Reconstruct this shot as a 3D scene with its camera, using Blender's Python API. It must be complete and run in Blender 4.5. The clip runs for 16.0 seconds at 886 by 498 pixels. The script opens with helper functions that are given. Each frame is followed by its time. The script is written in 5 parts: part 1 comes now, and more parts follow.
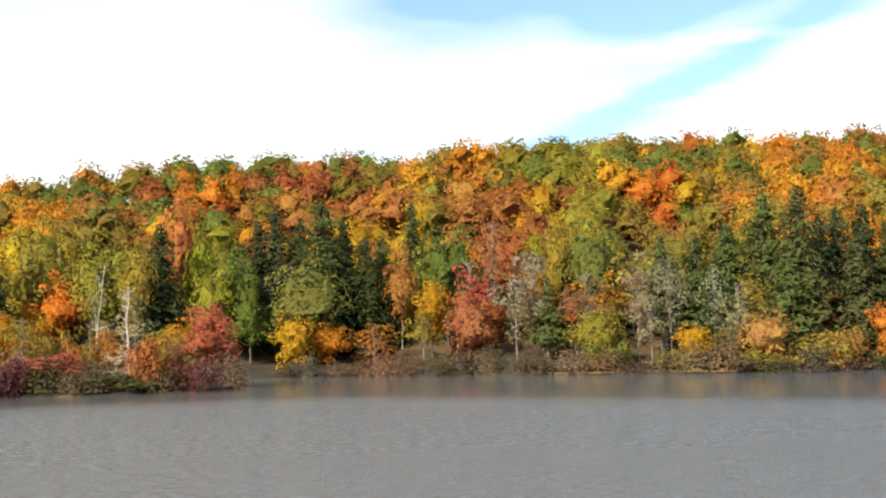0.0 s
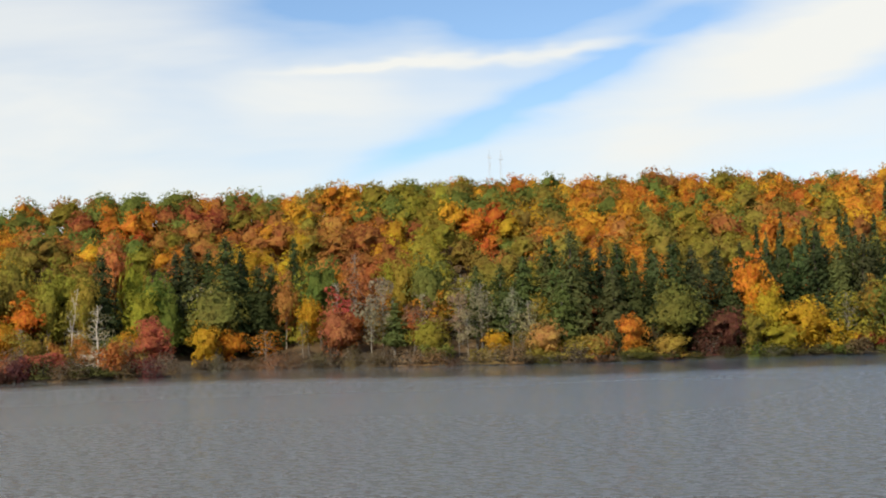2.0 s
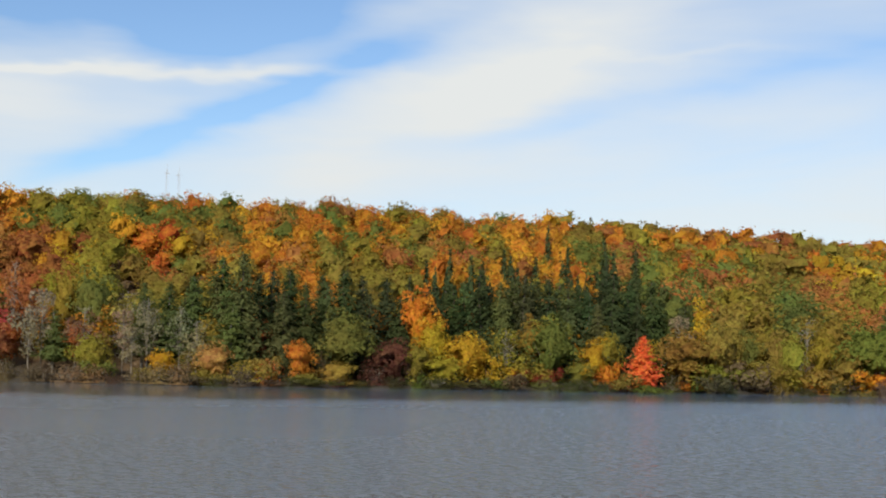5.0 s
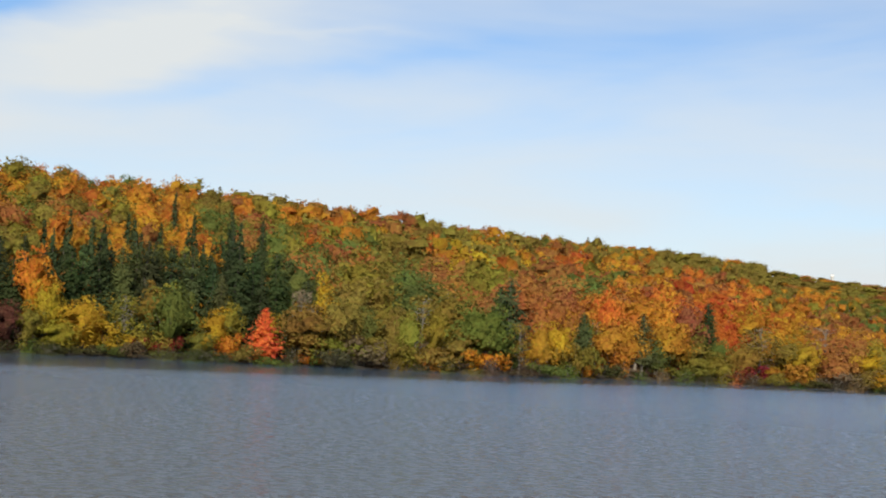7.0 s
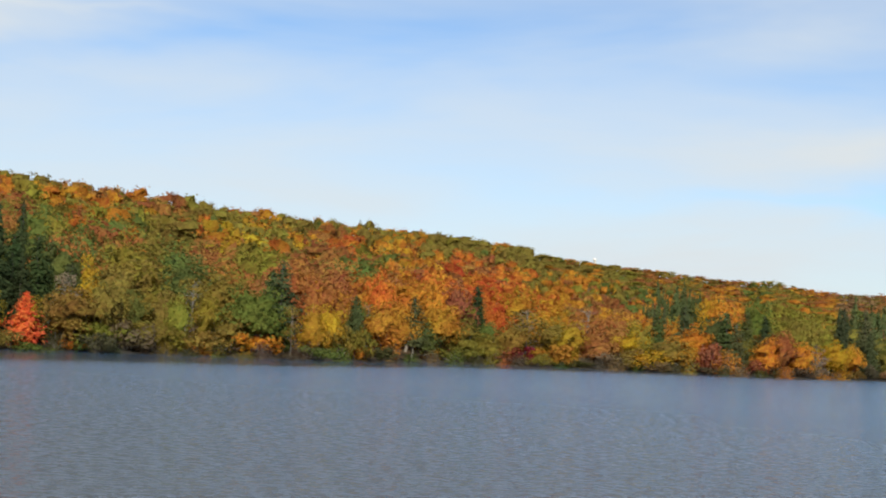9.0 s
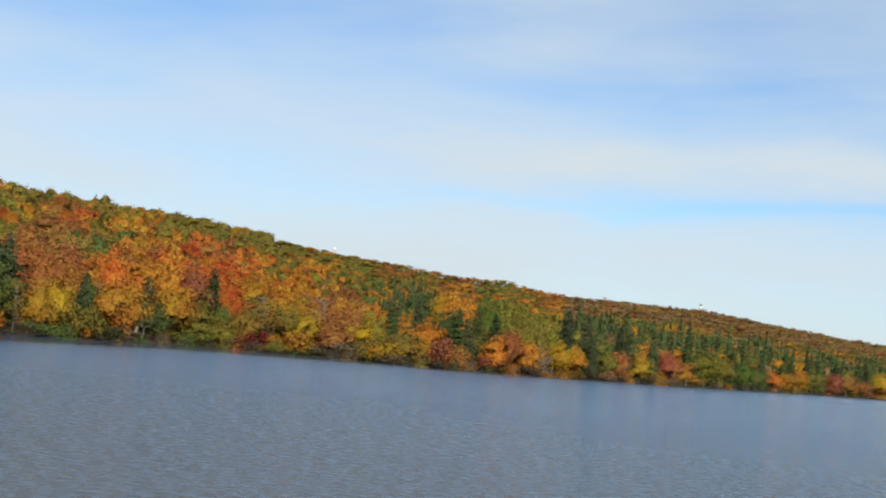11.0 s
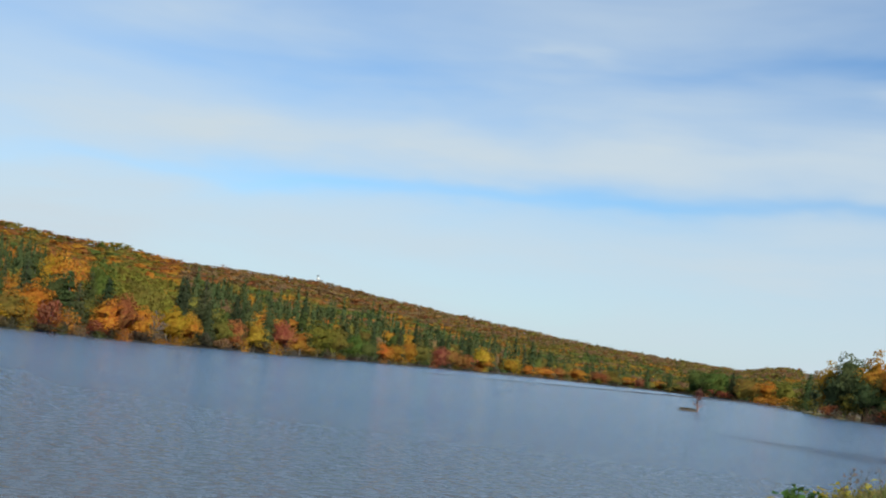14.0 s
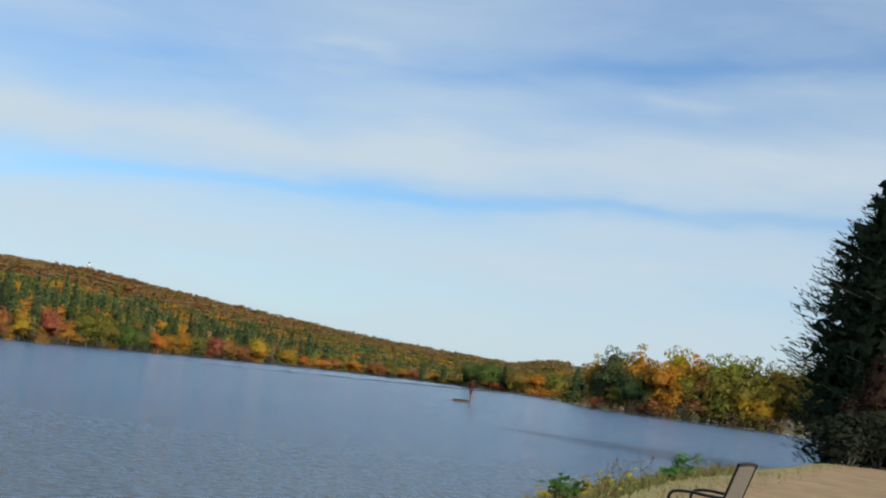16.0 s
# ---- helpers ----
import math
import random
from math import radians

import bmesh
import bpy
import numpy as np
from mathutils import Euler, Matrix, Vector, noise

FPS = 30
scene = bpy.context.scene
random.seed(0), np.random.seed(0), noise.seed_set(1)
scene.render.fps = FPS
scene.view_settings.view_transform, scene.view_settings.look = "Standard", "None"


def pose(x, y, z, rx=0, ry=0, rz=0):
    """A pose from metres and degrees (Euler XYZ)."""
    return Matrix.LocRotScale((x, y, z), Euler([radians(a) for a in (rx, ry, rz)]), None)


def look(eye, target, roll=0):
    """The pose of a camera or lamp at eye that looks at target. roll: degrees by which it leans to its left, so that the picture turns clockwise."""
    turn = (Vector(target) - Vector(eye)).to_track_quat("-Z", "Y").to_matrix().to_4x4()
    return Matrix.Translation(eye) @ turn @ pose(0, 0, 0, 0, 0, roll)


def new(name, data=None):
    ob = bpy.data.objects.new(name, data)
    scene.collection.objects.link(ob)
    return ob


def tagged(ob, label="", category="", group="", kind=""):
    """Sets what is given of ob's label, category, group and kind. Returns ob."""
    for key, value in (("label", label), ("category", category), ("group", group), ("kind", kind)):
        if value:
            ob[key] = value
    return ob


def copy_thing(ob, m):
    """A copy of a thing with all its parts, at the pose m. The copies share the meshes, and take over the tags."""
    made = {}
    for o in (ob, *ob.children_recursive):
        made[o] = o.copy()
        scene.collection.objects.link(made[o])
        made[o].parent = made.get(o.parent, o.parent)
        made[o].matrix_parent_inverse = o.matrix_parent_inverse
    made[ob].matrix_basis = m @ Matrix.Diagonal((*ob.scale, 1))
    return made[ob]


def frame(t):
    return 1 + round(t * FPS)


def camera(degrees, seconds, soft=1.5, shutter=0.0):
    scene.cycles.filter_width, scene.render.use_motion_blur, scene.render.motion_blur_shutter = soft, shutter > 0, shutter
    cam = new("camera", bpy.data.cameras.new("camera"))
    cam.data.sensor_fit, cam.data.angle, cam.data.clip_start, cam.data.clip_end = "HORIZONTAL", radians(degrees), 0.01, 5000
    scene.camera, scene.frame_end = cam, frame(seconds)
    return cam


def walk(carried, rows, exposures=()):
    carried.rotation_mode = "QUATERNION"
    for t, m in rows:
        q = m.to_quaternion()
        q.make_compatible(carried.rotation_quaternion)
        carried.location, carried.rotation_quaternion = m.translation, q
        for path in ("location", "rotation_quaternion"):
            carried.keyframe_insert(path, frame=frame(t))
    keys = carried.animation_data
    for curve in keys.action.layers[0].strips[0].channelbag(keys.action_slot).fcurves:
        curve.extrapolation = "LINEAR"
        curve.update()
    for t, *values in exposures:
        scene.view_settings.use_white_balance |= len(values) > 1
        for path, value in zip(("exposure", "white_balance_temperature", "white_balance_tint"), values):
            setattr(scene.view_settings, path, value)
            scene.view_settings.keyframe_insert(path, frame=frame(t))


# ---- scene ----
# ---------------------------------------------------------------- camera
# A hand-held pan from the beach; the eye is EYE above the water. Bearings run clockwise from +y.
EYE = 2.93
cam = camera(37.45, 16.0, soft=2.1)


def aim(t, bearing, rise, roll, ahead=0.0):
    b, r = radians(bearing), radians(rise)
    eye = Vector((math.sin(b) * ahead, math.cos(b) * ahead, EYE))
    way = Vector((math.sin(b) * math.cos(r), math.cos(b) * math.cos(r), math.sin(r)))
    return t, look(eye, eye + way, roll)


walk(cam, [
    aim(0.0, 0.07, 3.90, -1.39, 38.4),
    aim(0.1, 0.11, 3.90, -1.37, 35.9),
    aim(0.2, 0.14, 3.91, -1.35, 33.2),
    aim(0.3, 0.18, 3.91, -1.34, 30.2),
    aim(0.4, 0.22, 3.90, -1.32, 26.9),
    aim(0.5, 0.25, 3.89, -1.30, 23.3),
    aim(0.6, 0.27, 3.83, -1.29, 19.4),
    aim(0.7, 0.29, 3.78, -1.28, 15.5),
    aim(0.8, 0.31, 3.73, -1.27, 11.6),
    aim(0.9, 0.33, 3.69, -1.25, 7.7),
    aim(1.0, 0.35, 3.67, -1.24, 4.2),
    aim(1.1, 0.53, 3.59, -1.26, 1.8),
    aim(1.2, 0.71, 3.54, -1.28, 0.5),
    aim(1.3, 0.90, 3.52, -1.30),
    aim(1.5, 1.27, 3.49, -1.34),
    aim(2.0, 5.59, 3.87, -1.61),
    aim(2.5, 7.79, 4.15, -1.28),
    aim(3.0, 9.82, 4.42, -0.79),
    aim(3.2, 10.32, 4.49, -0.35),
    aim(5.5, 25.41, 5.24, 1.69),
    aim(6.0, 31.48, 5.38, 2.39),
    aim(6.5, 33.89, 4.94, 2.80),
    aim(7.0, 36.14, 4.31, 3.24),
    aim(7.5, 39.04, 4.41, 3.33),
    aim(8.0, 40.66, 4.30, 4.12),
    aim(8.2, 41.70, 4.21, 3.67),
    aim(10.5, 54.37, 4.32, 4.78),
    aim(11.0, 57.53, 4.38, 5.39),
    aim(11.5, 61.72, 4.71, 5.49),
    aim(12.0, 65.01, 4.97, 5.68),
    aim(12.5, 66.74, 4.83, 5.94),
    aim(13.0, 69.16, 4.59, 6.65),
    aim(13.5, 71.89, 4.73, 6.49),
    aim(14.0, 74.16, 4.78, 6.84),
    aim(14.5, 76.23, 4.92, 7.06),
    aim(15.0, 80.21, 5.29, 6.55),
    aim(15.5, 82.13, 5.44, 7.02),
    aim(16.0, 83.85, 5.58, 7.20),
], exposures=[
    (0.0, 0.8, 8100, 10), (0.4, 0.6, 8000, 10), (0.8, 0.36, 7900, 10), (1.2, 0.24, 7900, 10), (2.0, 0.2, 7900, 10), (3.2, 0.14, 7800, 10),
    (5.3, 0.02, 7500, 10), (8.0, -0.02, 7200, 9), (10.5, -0.08, 6850, 7), (12.5, -0.16, 6600, 4), (16.0, -0.24, 6380, 4)])

# ---------------------------------------------------------------- light
SUN_BEARING, SUN_RISE = 222.0, 33.0
world = bpy.data.worlds.new("sky")
scene.world = world
world.use_nodes = True
nt = world.node_tree
for n in list(nt.nodes):
    nt.nodes.remove(n)


def wire(tree, kind, *inputs, **settings):
    """A node with its settings, and its inputs linked or set in order (None: left alone)."""
    n = tree.nodes.new(kind)
    for k, v in settings.items():
        if k == "operation":
            n.operation = v
        elif k == "blend_type":
            n.blend_type = v
        elif k == "data_type":
            n.data_type = v
        elif k == "noise_dimensions":
            n.noise_dimensions = v
        elif k == "use_clamp":
            n.use_clamp = v
    for i, v in enumerate(inputs):
        if v is None:
            continue
        if isinstance(v, bpy.types.NodeSocket):
            tree.links.new(v, n.inputs[i])
        else:
            n.inputs[i].default_value = v
    return n


def math_node(tree, op, a, b=None, c=None, clamp=False):
    return wire(tree, "ShaderNodeMath", a, b, c, operation=op, use_clamp=clamp).outputs[0]


def ramp(tree, fac, *stops):
    n = tree.nodes.new("ShaderNodeValToRGB")
    while len(n.color_ramp.elements) < len(stops):
        n.color_ramp.elements.new(0.5)
    for e, (p, c) in zip(n.color_ramp.elements, stops):
        e.position, e.color = p, (*c, 1) if len(c) == 3 else c
    tree.links.new(fac, n.inputs[0])
    return n.outputs[0]


def mix(tree, fac, a, b, blend="MIX"):
    n = tree.nodes.new("ShaderNodeMix")
    n.data_type, n.blend_type = "RGBA", blend
    for i, v in ((0, fac), (6, a), (7, b)):
        if isinstance(v, bpy.types.NodeSocket):
            tree.links.new(v, n.inputs[i])
        else:
            n.inputs[i].default_value = v if i == 0 or len(v) == 4 else (*v, 1)
    return n.outputs[2]


def noise_node(tree, vec, scale, detail=3.0, rough=0.5, distortion=0.0):
    n = tree.nodes.new("ShaderNodeTexNoise")
    n.inputs["Scale"].default_value, n.inputs["Detail"].default_value = scale, detail
    n.inputs["Roughness"].default_value, n.inputs["Distortion"].default_value = rough, distortion
    if vec is not None:
        tree.links.new(vec, n.inputs["Vector"])
    return n.outputs["Fac"]


sky = nt.nodes.new("ShaderNodeTexSky")
sky.sky_type, sky.sun_disc = "NISHITA", False
sky.sun_elevation, sky.sun_rotation = radians(SUN_RISE), radians(SUN_BEARING)
sky.altitude, sky.air_density, sky.dust_density, sky.ozone_density = 200, 1.0, 0.6, 1.5
# high thin cloud: bearing and rise of the ray, in degrees
ray = nt.nodes.new("ShaderNodeTexCoord").outputs["Generated"]
sx, sy, sz = wire(nt, "ShaderNodeSeparateXYZ", ray).outputs
bear = math_node(nt, "DEGREES", math_node(nt, "ARCTAN2", sx, sy))
rise = math_node(nt, "DEGREES", math_node(nt, "ARCSINE", sz))


def blob(b0, r0, length, width, slant):
    """A soft streak of cloud or gap, centred on a bearing and rise, slanting upwards by that many degrees a degree."""
    db = math_node(nt, "SUBTRACT", bear, b0)
    dr = math_node(nt, "SUBTRACT", math_node(nt, "SUBTRACT", math_node(nt, "ADD", rise, wobble), r0), math_node(nt, "MULTIPLY", db, slant))
    q = math_node(nt, "ADD", math_node(nt, "POWER", math_node(nt, "ABSOLUTE", math_node(nt, "DIVIDE", db, length)), 4.0),
                  math_node(nt, "POWER", math_node(nt, "ABSOLUTE", math_node(nt, "DIVIDE", dr, width)), 2.0))
    return math_node(nt, "EXPONENT", math_node(nt, "MULTIPLY", q, -1.0))


flat = wire(nt, "ShaderNodeCombineXYZ", math_node(nt, "MULTIPLY", bear, 0.045), math_node(nt, "MULTIPLY", math_node(nt, "SUBTRACT", rise, math_node(nt, "MULTIPLY", bear, 0.03)), 0.22), 0.0).outputs[0]
fine = wire(nt, "ShaderNodeCombineXYZ", math_node(nt, "MULTIPLY", bear, 0.16), math_node(nt, "MULTIPLY", rise, 0.5), 3.0).outputs[0]
wobble = math_node(nt, "MULTIPLY", math_node(nt, "SUBTRACT", noise_node(nt, fine, 1.0, 3.0), 0.5), 2.2)
veil = noise_node(nt, flat, 1.3, 4.0, 0.55, 0.3)
thick = math_node(nt, "MULTIPLY_ADD", veil, 0.8, 0.14)
for sign, spots in ((1.0, [
        (-0.50, 5.0, 14.4, 9.0, 1.4, 0.02), (0.45, 7.5, 12.1, 8.5, 0.24, 0.05), (-0.60, 10.5, 10.6, 9.0, 0.75, 0.40),
        (0.20, 0.0, 10.6, 4.0, 1.2, 0.0), (0.32, 20.0, 11.2, 9.0, 2.6, 0.45), (-0.50, 13.0, 15.2, 6.0, 1.6, 0.3),
        (-0.25, 28.0, 11.2, 11.0, 0.7, 0.2), (0.16, -14.0, 10.0, 9.0, 6.0, 0.0), (-0.38, 80.0, 7.6, 25.0, 0.5, 0.045),
        ]), (1.0, [
        (0.28, 80.0, 9.6, 25.0, 1.0, 0.05), (-0.18, 70.0, 12.2, 13.0, 0.9, 0.05), (0.10, 75.0, 5.2, 30.0, 1.3, 0.05),
        (0.14, 78.5, 13.8, 2.2, 0.28, 0.05), (0.15, 93.7, 12.6, 1.8, 0.3, 0.0), (-0.22, 95.0, 14.6, 12.0, 0.8, 0.08),
        (0.12, 28.0, 13.3, 7.0, 0.2, 0.02), (-0.15, 48.0, 13.5, 10.0, 1.5, 0.1),
        # the gap at rise 36 is unseen, added so the water reflects bluer sky
        (-0.38, 80.0, 36.0, 42.0, 15.0, 0.0), (-0.12, 85.0, 3.0, 22.0, 3.0, 0.0),

        ]),):
    for amount, *where in spots:
        thick = math_node(nt, "MULTIPLY_ADD", blob(*where), amount, thick)
low = math_node(nt, "MULTIPLY", math_node(nt, "EXPONENT", math_node(nt, "MULTIPLY", math_node(nt, "ABSOLUTE", rise), -0.16)), 0.45)
thick = math_node(nt, "ADD", thick, low)
cover = ramp(nt, thick, (0.15, (0, 0, 0)), (0.95, (1, 1, 1)))
SKY_STRENGTH = 0.11
clear = mix(nt, 1.0, sky.outputs[0], (0.88, 1.14, 1.46), "MULTIPLY")
cloud_light = mix(nt, cover, clear, (6.5, 7.3, 8.25))
bg = wire(nt, "ShaderNodeBackground", cloud_light, SKY_STRENGTH)
nt.links.new(bg.outputs[0], nt.nodes.new("ShaderNodeOutputWorld").inputs[0])

b, r = radians(SUN_BEARING), radians(SUN_RISE)
sun = new("sun", bpy.data.lights.new("sun", "SUN"))
sun.data.energy, sun.data.angle, sun.data.color = 4.5, radians(0.6), (1.0, 0.93, 0.82)
sun.matrix_world = look((math.sin(b) * math.cos(r) * 300, math.cos(b) * math.cos(r) * 300, math.sin(r) * 300), (0, 0, 0))

# ---------------------------------------------------------------- materials


def material(name):
    m = bpy.data.materials.new(name)
    m.use_nodes = True
    t = m.node_tree
    p = t.nodes["Principled BSDF"]
    return m, t, p, t.nodes["Material Output"]


def tc(t, which="Object"):
    return t.nodes.new("ShaderNodeTexCoord").outputs[which]


def leaf_material(name, spread=0.5, through_light=0.3, grain=3.2):
    """Leaves take their hue from the object's own colour, and vary leaf by leaf, tree by tree and in patches."""
    m, t, p, out = material(name)
    info = t.nodes.new("ShaderNodeObjectInfo")
    geo = t.nodes.new("ShaderNodeNewGeometry")
    isl = geo.outputs["Random Per Island"]
    n = noise_node(t, geo.outputs["Position"], 0.12, 3.0, 0.55)
    tint = t.nodes.new("ShaderNodeAttribute")
    tint.attribute_name = "tree_tint"
    own = tint.outputs["Fac"]
    hsv = t.nodes.new("ShaderNodeHueSaturation")
    hue = math_node(t, "ADD", math_node(t, "MULTIPLY_ADD", math_node(t, "SUBTRACT", n, 0.5), 0.09, 0.5),
                    math_node(t, "MULTIPLY_ADD", own, 0.03, math_node(t, "MULTIPLY", math_node(t, "SUBTRACT", isl, 0.5), 0.03)))
    val = math_node(t, "ADD", math_node(t, "MULTIPLY_ADD", isl, spread, 1.0 - 0.5 * spread), math_node(t, "MULTIPLY_ADD", own, 0.38, math_node(t, "MULTIPLY", math_node(t, "SUBTRACT", info.outputs["Random"], 0.5), 0.25)))
    place = tc(t)
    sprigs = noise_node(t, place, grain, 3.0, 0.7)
    # value falls to about half in the low spots of the sprig noise
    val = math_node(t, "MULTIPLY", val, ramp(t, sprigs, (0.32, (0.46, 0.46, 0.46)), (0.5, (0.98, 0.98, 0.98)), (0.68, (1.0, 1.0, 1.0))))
    val = math_node(t, "MULTIPLY", val, 1.2)
    t.links.new(hue, hsv.inputs["Hue"])
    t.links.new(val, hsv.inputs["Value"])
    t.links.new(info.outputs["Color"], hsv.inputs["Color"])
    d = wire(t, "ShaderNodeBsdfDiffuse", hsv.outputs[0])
    relief = wire(t, "ShaderNodeBump", 0.5, 0.12)
    t.links.new(sprigs, relief.inputs["Height"])
    t.links.new(relief.outputs[0], d.inputs["Normal"])
    tr = wire(t, "ShaderNodeBsdfTranslucent", hsv.outputs[0])
    ms = wire(t, "ShaderNodeMixShader", through_light, d.outputs[0], tr.outputs[0])
    t.links.new(ms.outputs[0], out.inputs[0])
    t.nodes.remove(p)
    return m


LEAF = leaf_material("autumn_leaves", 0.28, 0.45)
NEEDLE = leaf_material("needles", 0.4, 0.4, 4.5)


def plain(name, color, rough=0.8, metal=0.0, grain=8.0, vary=0.35, bump=0.3):
    """A surface with variation at two scales and a little relief."""
    m, t, p, out = material(name)
    o = tc(t)
    a, b2 = noise_node(t, o, grain, 5.0, 0.6), noise_node(t, o, grain * 0.13, 3.0)
    k = math_node(t, "MULTIPLY_ADD", math_node(t, "ADD", a, b2), vary, 1.0 - vary)
    c = mix(t, 1.0, (*color, 1), wire(t, "ShaderNodeCombineXYZ", k, k, k).outputs[0], "MULTIPLY")
    t.links.new(c, p.inputs["Base Color"])
    p.inputs["Roughness"].default_value, p.inputs["Metallic"].default_value = rough, metal
    bm_ = wire(t, "ShaderNodeBump", bump, 0.02)
    t.links.new(a, bm_.inputs["Height"])
    t.links.new(bm_.outputs[0], p.inputs["Normal"])
    return m


BARK = plain("bark", (0.10, 0.085, 0.07), 0.9, 0, 6.0, 0.5, 0.6)
PALE_BARK = plain("pale_bark", (0.52, 0.48, 0.42), 0.8, 0, 3.0, 0.5, 0.3)
GREY_BARK = plain("grey_bark", (0.24, 0.22, 0.19), 0.9, 0, 5.0, 0.5, 0.5)

# ground: leaf litter on the slopes, dry grass and sand on the beach
GROUND, t, p, out = material("ground")
pos = t.nodes.new("ShaderNodeNewGeometry").outputs["Position"]
litter = ramp(t, noise_node(t, pos, 0.35, 6.0, 0.65), (0.3, (0.045, 0.032, 0.018)), (0.5, (0.11, 0.066, 0.03)), (0.7, (0.085, 0.068, 0.03)))
sand = ramp(t, noise_node(t, pos, 1.1, 8.0, 0.65), (0.3, (0.23, 0.14, 0.066)), (0.55, (0.33, 0.21, 0.10)), (0.75, (0.40, 0.27, 0.14)))
turf = ramp(t, noise_node(t, pos, 0.9, 8.0, 0.7), (0.3, (0.17, 0.15, 0.045)), (0.6, (0.30, 0.24, 0.09)), (0.8, (0.38, 0.30, 0.14)))
att = t.nodes.new("ShaderNodeAttribute")
att.attribute_name = "cover"
shore_mix = wire(t, "ShaderNodeSeparateColor", att.outputs["Color"]).outputs
c = mix(t, shore_mix[0], litter, sand)
c = mix(t, math_node(t, "MULTIPLY", shore_mix[1], 1.0, clamp=True), c, turf)
# third channel: wet mud, with the shade of the bank painted in as near-black
c = mix(t, shore_mix[2], c, ramp(t, noise_node(t, pos, 1.5, 6.0, 0.65), (0.3, (0.016, 0.013, 0.010)), (0.7, (0.045, 0.036, 0.025))))
t.links.new(c, p.inputs["Base Color"])
p.inputs["Roughness"].default_value = 0.95
bp = wire(t, "ShaderNodeBump", 0.6, 0.05)
t.links.new(noise_node(t, pos, 6.0, 8.0, 0.7), bp.inputs["Height"])
t.links.new(bp.outputs[0], p.inputs["Normal"])

# water: dark, with short wind ripples, calmer lanes, and rougher water behind the far spit
WATER, t, p, out = material("lake_water")
pos = t.nodes.new("ShaderNodeNewGeometry").outputs["Position"]
p.inputs["IOR"].default_value = 1.333
mp = t.nodes.new("ShaderNodeMapping")
mp.inputs["Scale"].default_value = (1.0, 1.25, 1.0)
turned = t.nodes.new("ShaderNodeVectorRotate")
turned.rotation_type = "Z_AXIS"
turned.inputs["Angle"].default_value = radians(48)
t.links.new(pos, turned.inputs["Vector"])
t.links.new(turned.outputs[0], mp.inputs["Vector"])
big = noise_node(t, mp.outputs[0], 3.3, 5.0, 0.72)
small = noise_node(t, mp.outputs[0], 4.5, 3.0, 0.6, 0.3)
lanes = noise_node(t, pos, 0.02, 3.0, 0.6)
px, py, pz = wire(t, "ShaderNodeSeparateXYZ", pos).outputs
behind = math_node(t, "SUBTRACT", math_node(t, "MULTIPLY", math_node(t, "SUBTRACT", py, 66.0), 0.987), math_node(t, "MULTIPLY", math_node(t, "SUBTRACT", px, 230.0), -0.158))
rough_far = math_node(t, "MULTIPLY", math_node(t, "MULTIPLY", behind, 0.2, clamp=True), math_node(t, "MULTIPLY", math_node(t, "SUBTRACT", px, 205.0), 0.02, clamp=True))
lee = t.nodes.new("ShaderNodeAttribute")
lee.attribute_name = "calm"
calm = lee.outputs["Fac"]
ruffled = math_node(t, "SUBTRACT", 1.0, math_node(t, "MULTIPLY", calm, 0.95))
dash = noise_node(t, mp.outputs[0], 2.7, 4.0, 0.72)
grain = math_node(t, "MULTIPLY", math_node(t, "SUBTRACT", dash, 0.44), 9.0, clamp=True)
breeze_and_sky = math_node(t, "MULTIPLY", math_node(t, "ADD", px, 5.0), 0.014, clamp=True)
# Body colour goes grey to blue towards +x, standing for reflected sky and scatter.
t.links.new(mix(t, breeze_and_sky, (0.122, 0.136, 0.146), (0.070, 0.134, 0.232)), p.inputs["Base Color"])
slick = math_node(t, "MULTIPLY", math_node(t, "MULTIPLY_ADD", lanes, 0.5, 0.75), math_node(t, "MULTIPLY_ADD", grain, math_node(t, "MULTIPLY_ADD", breeze_and_sky, -0.18, 0.35), 0.03))
still = math_node(t, "MULTIPLY_ADD", ruffled, slick, 0.03)
t.links.new(math_node(t, "MULTIPLY_ADD", rough_far, math_node(t, "SUBTRACT", 0.17, still), still), p.inputs["Roughness"])
height = math_node(t, "ADD", math_node(t, "MULTIPLY", big, 0.8), math_node(t, "MULTIPLY", small, 0.25))
bp = wire(t, "ShaderNodeBump", 1.0, 0.16)
t.links.new(math_node(t, "MULTIPLY", math_node(t, "MULTIPLY", height, math_node(t, "MULTIPLY_ADD", calm, -0.93, 1.0)), math_node(t, "MULTIPLY", math_node(t, "MULTIPLY_ADD", lanes, 1.4, 0.3), math_node(t, "MULTIPLY_ADD", breeze_and_sky, -0.5, 1.2))), bp.inputs["Height"])
t.links.new(bp.outputs[0], p.inputs["Normal"])

# ---------------------------------------------------------------- land and water
SHORE = ([-60, -22, -3, 4, 11, 20, 29, 40, 44, 46, 55, 61, 68, 72, 76, 80, 84, 88, 89.6, 91, 95, 99, 103, 108, 115, 122, 300],
         [141, 141, 146, 137, 132, 139, 146, 159, 173, 187, 202, 205, 255, 330, 430, 560, 620, 600, 470, 345, 330, 320, 300, 240, 160, 130, 150])
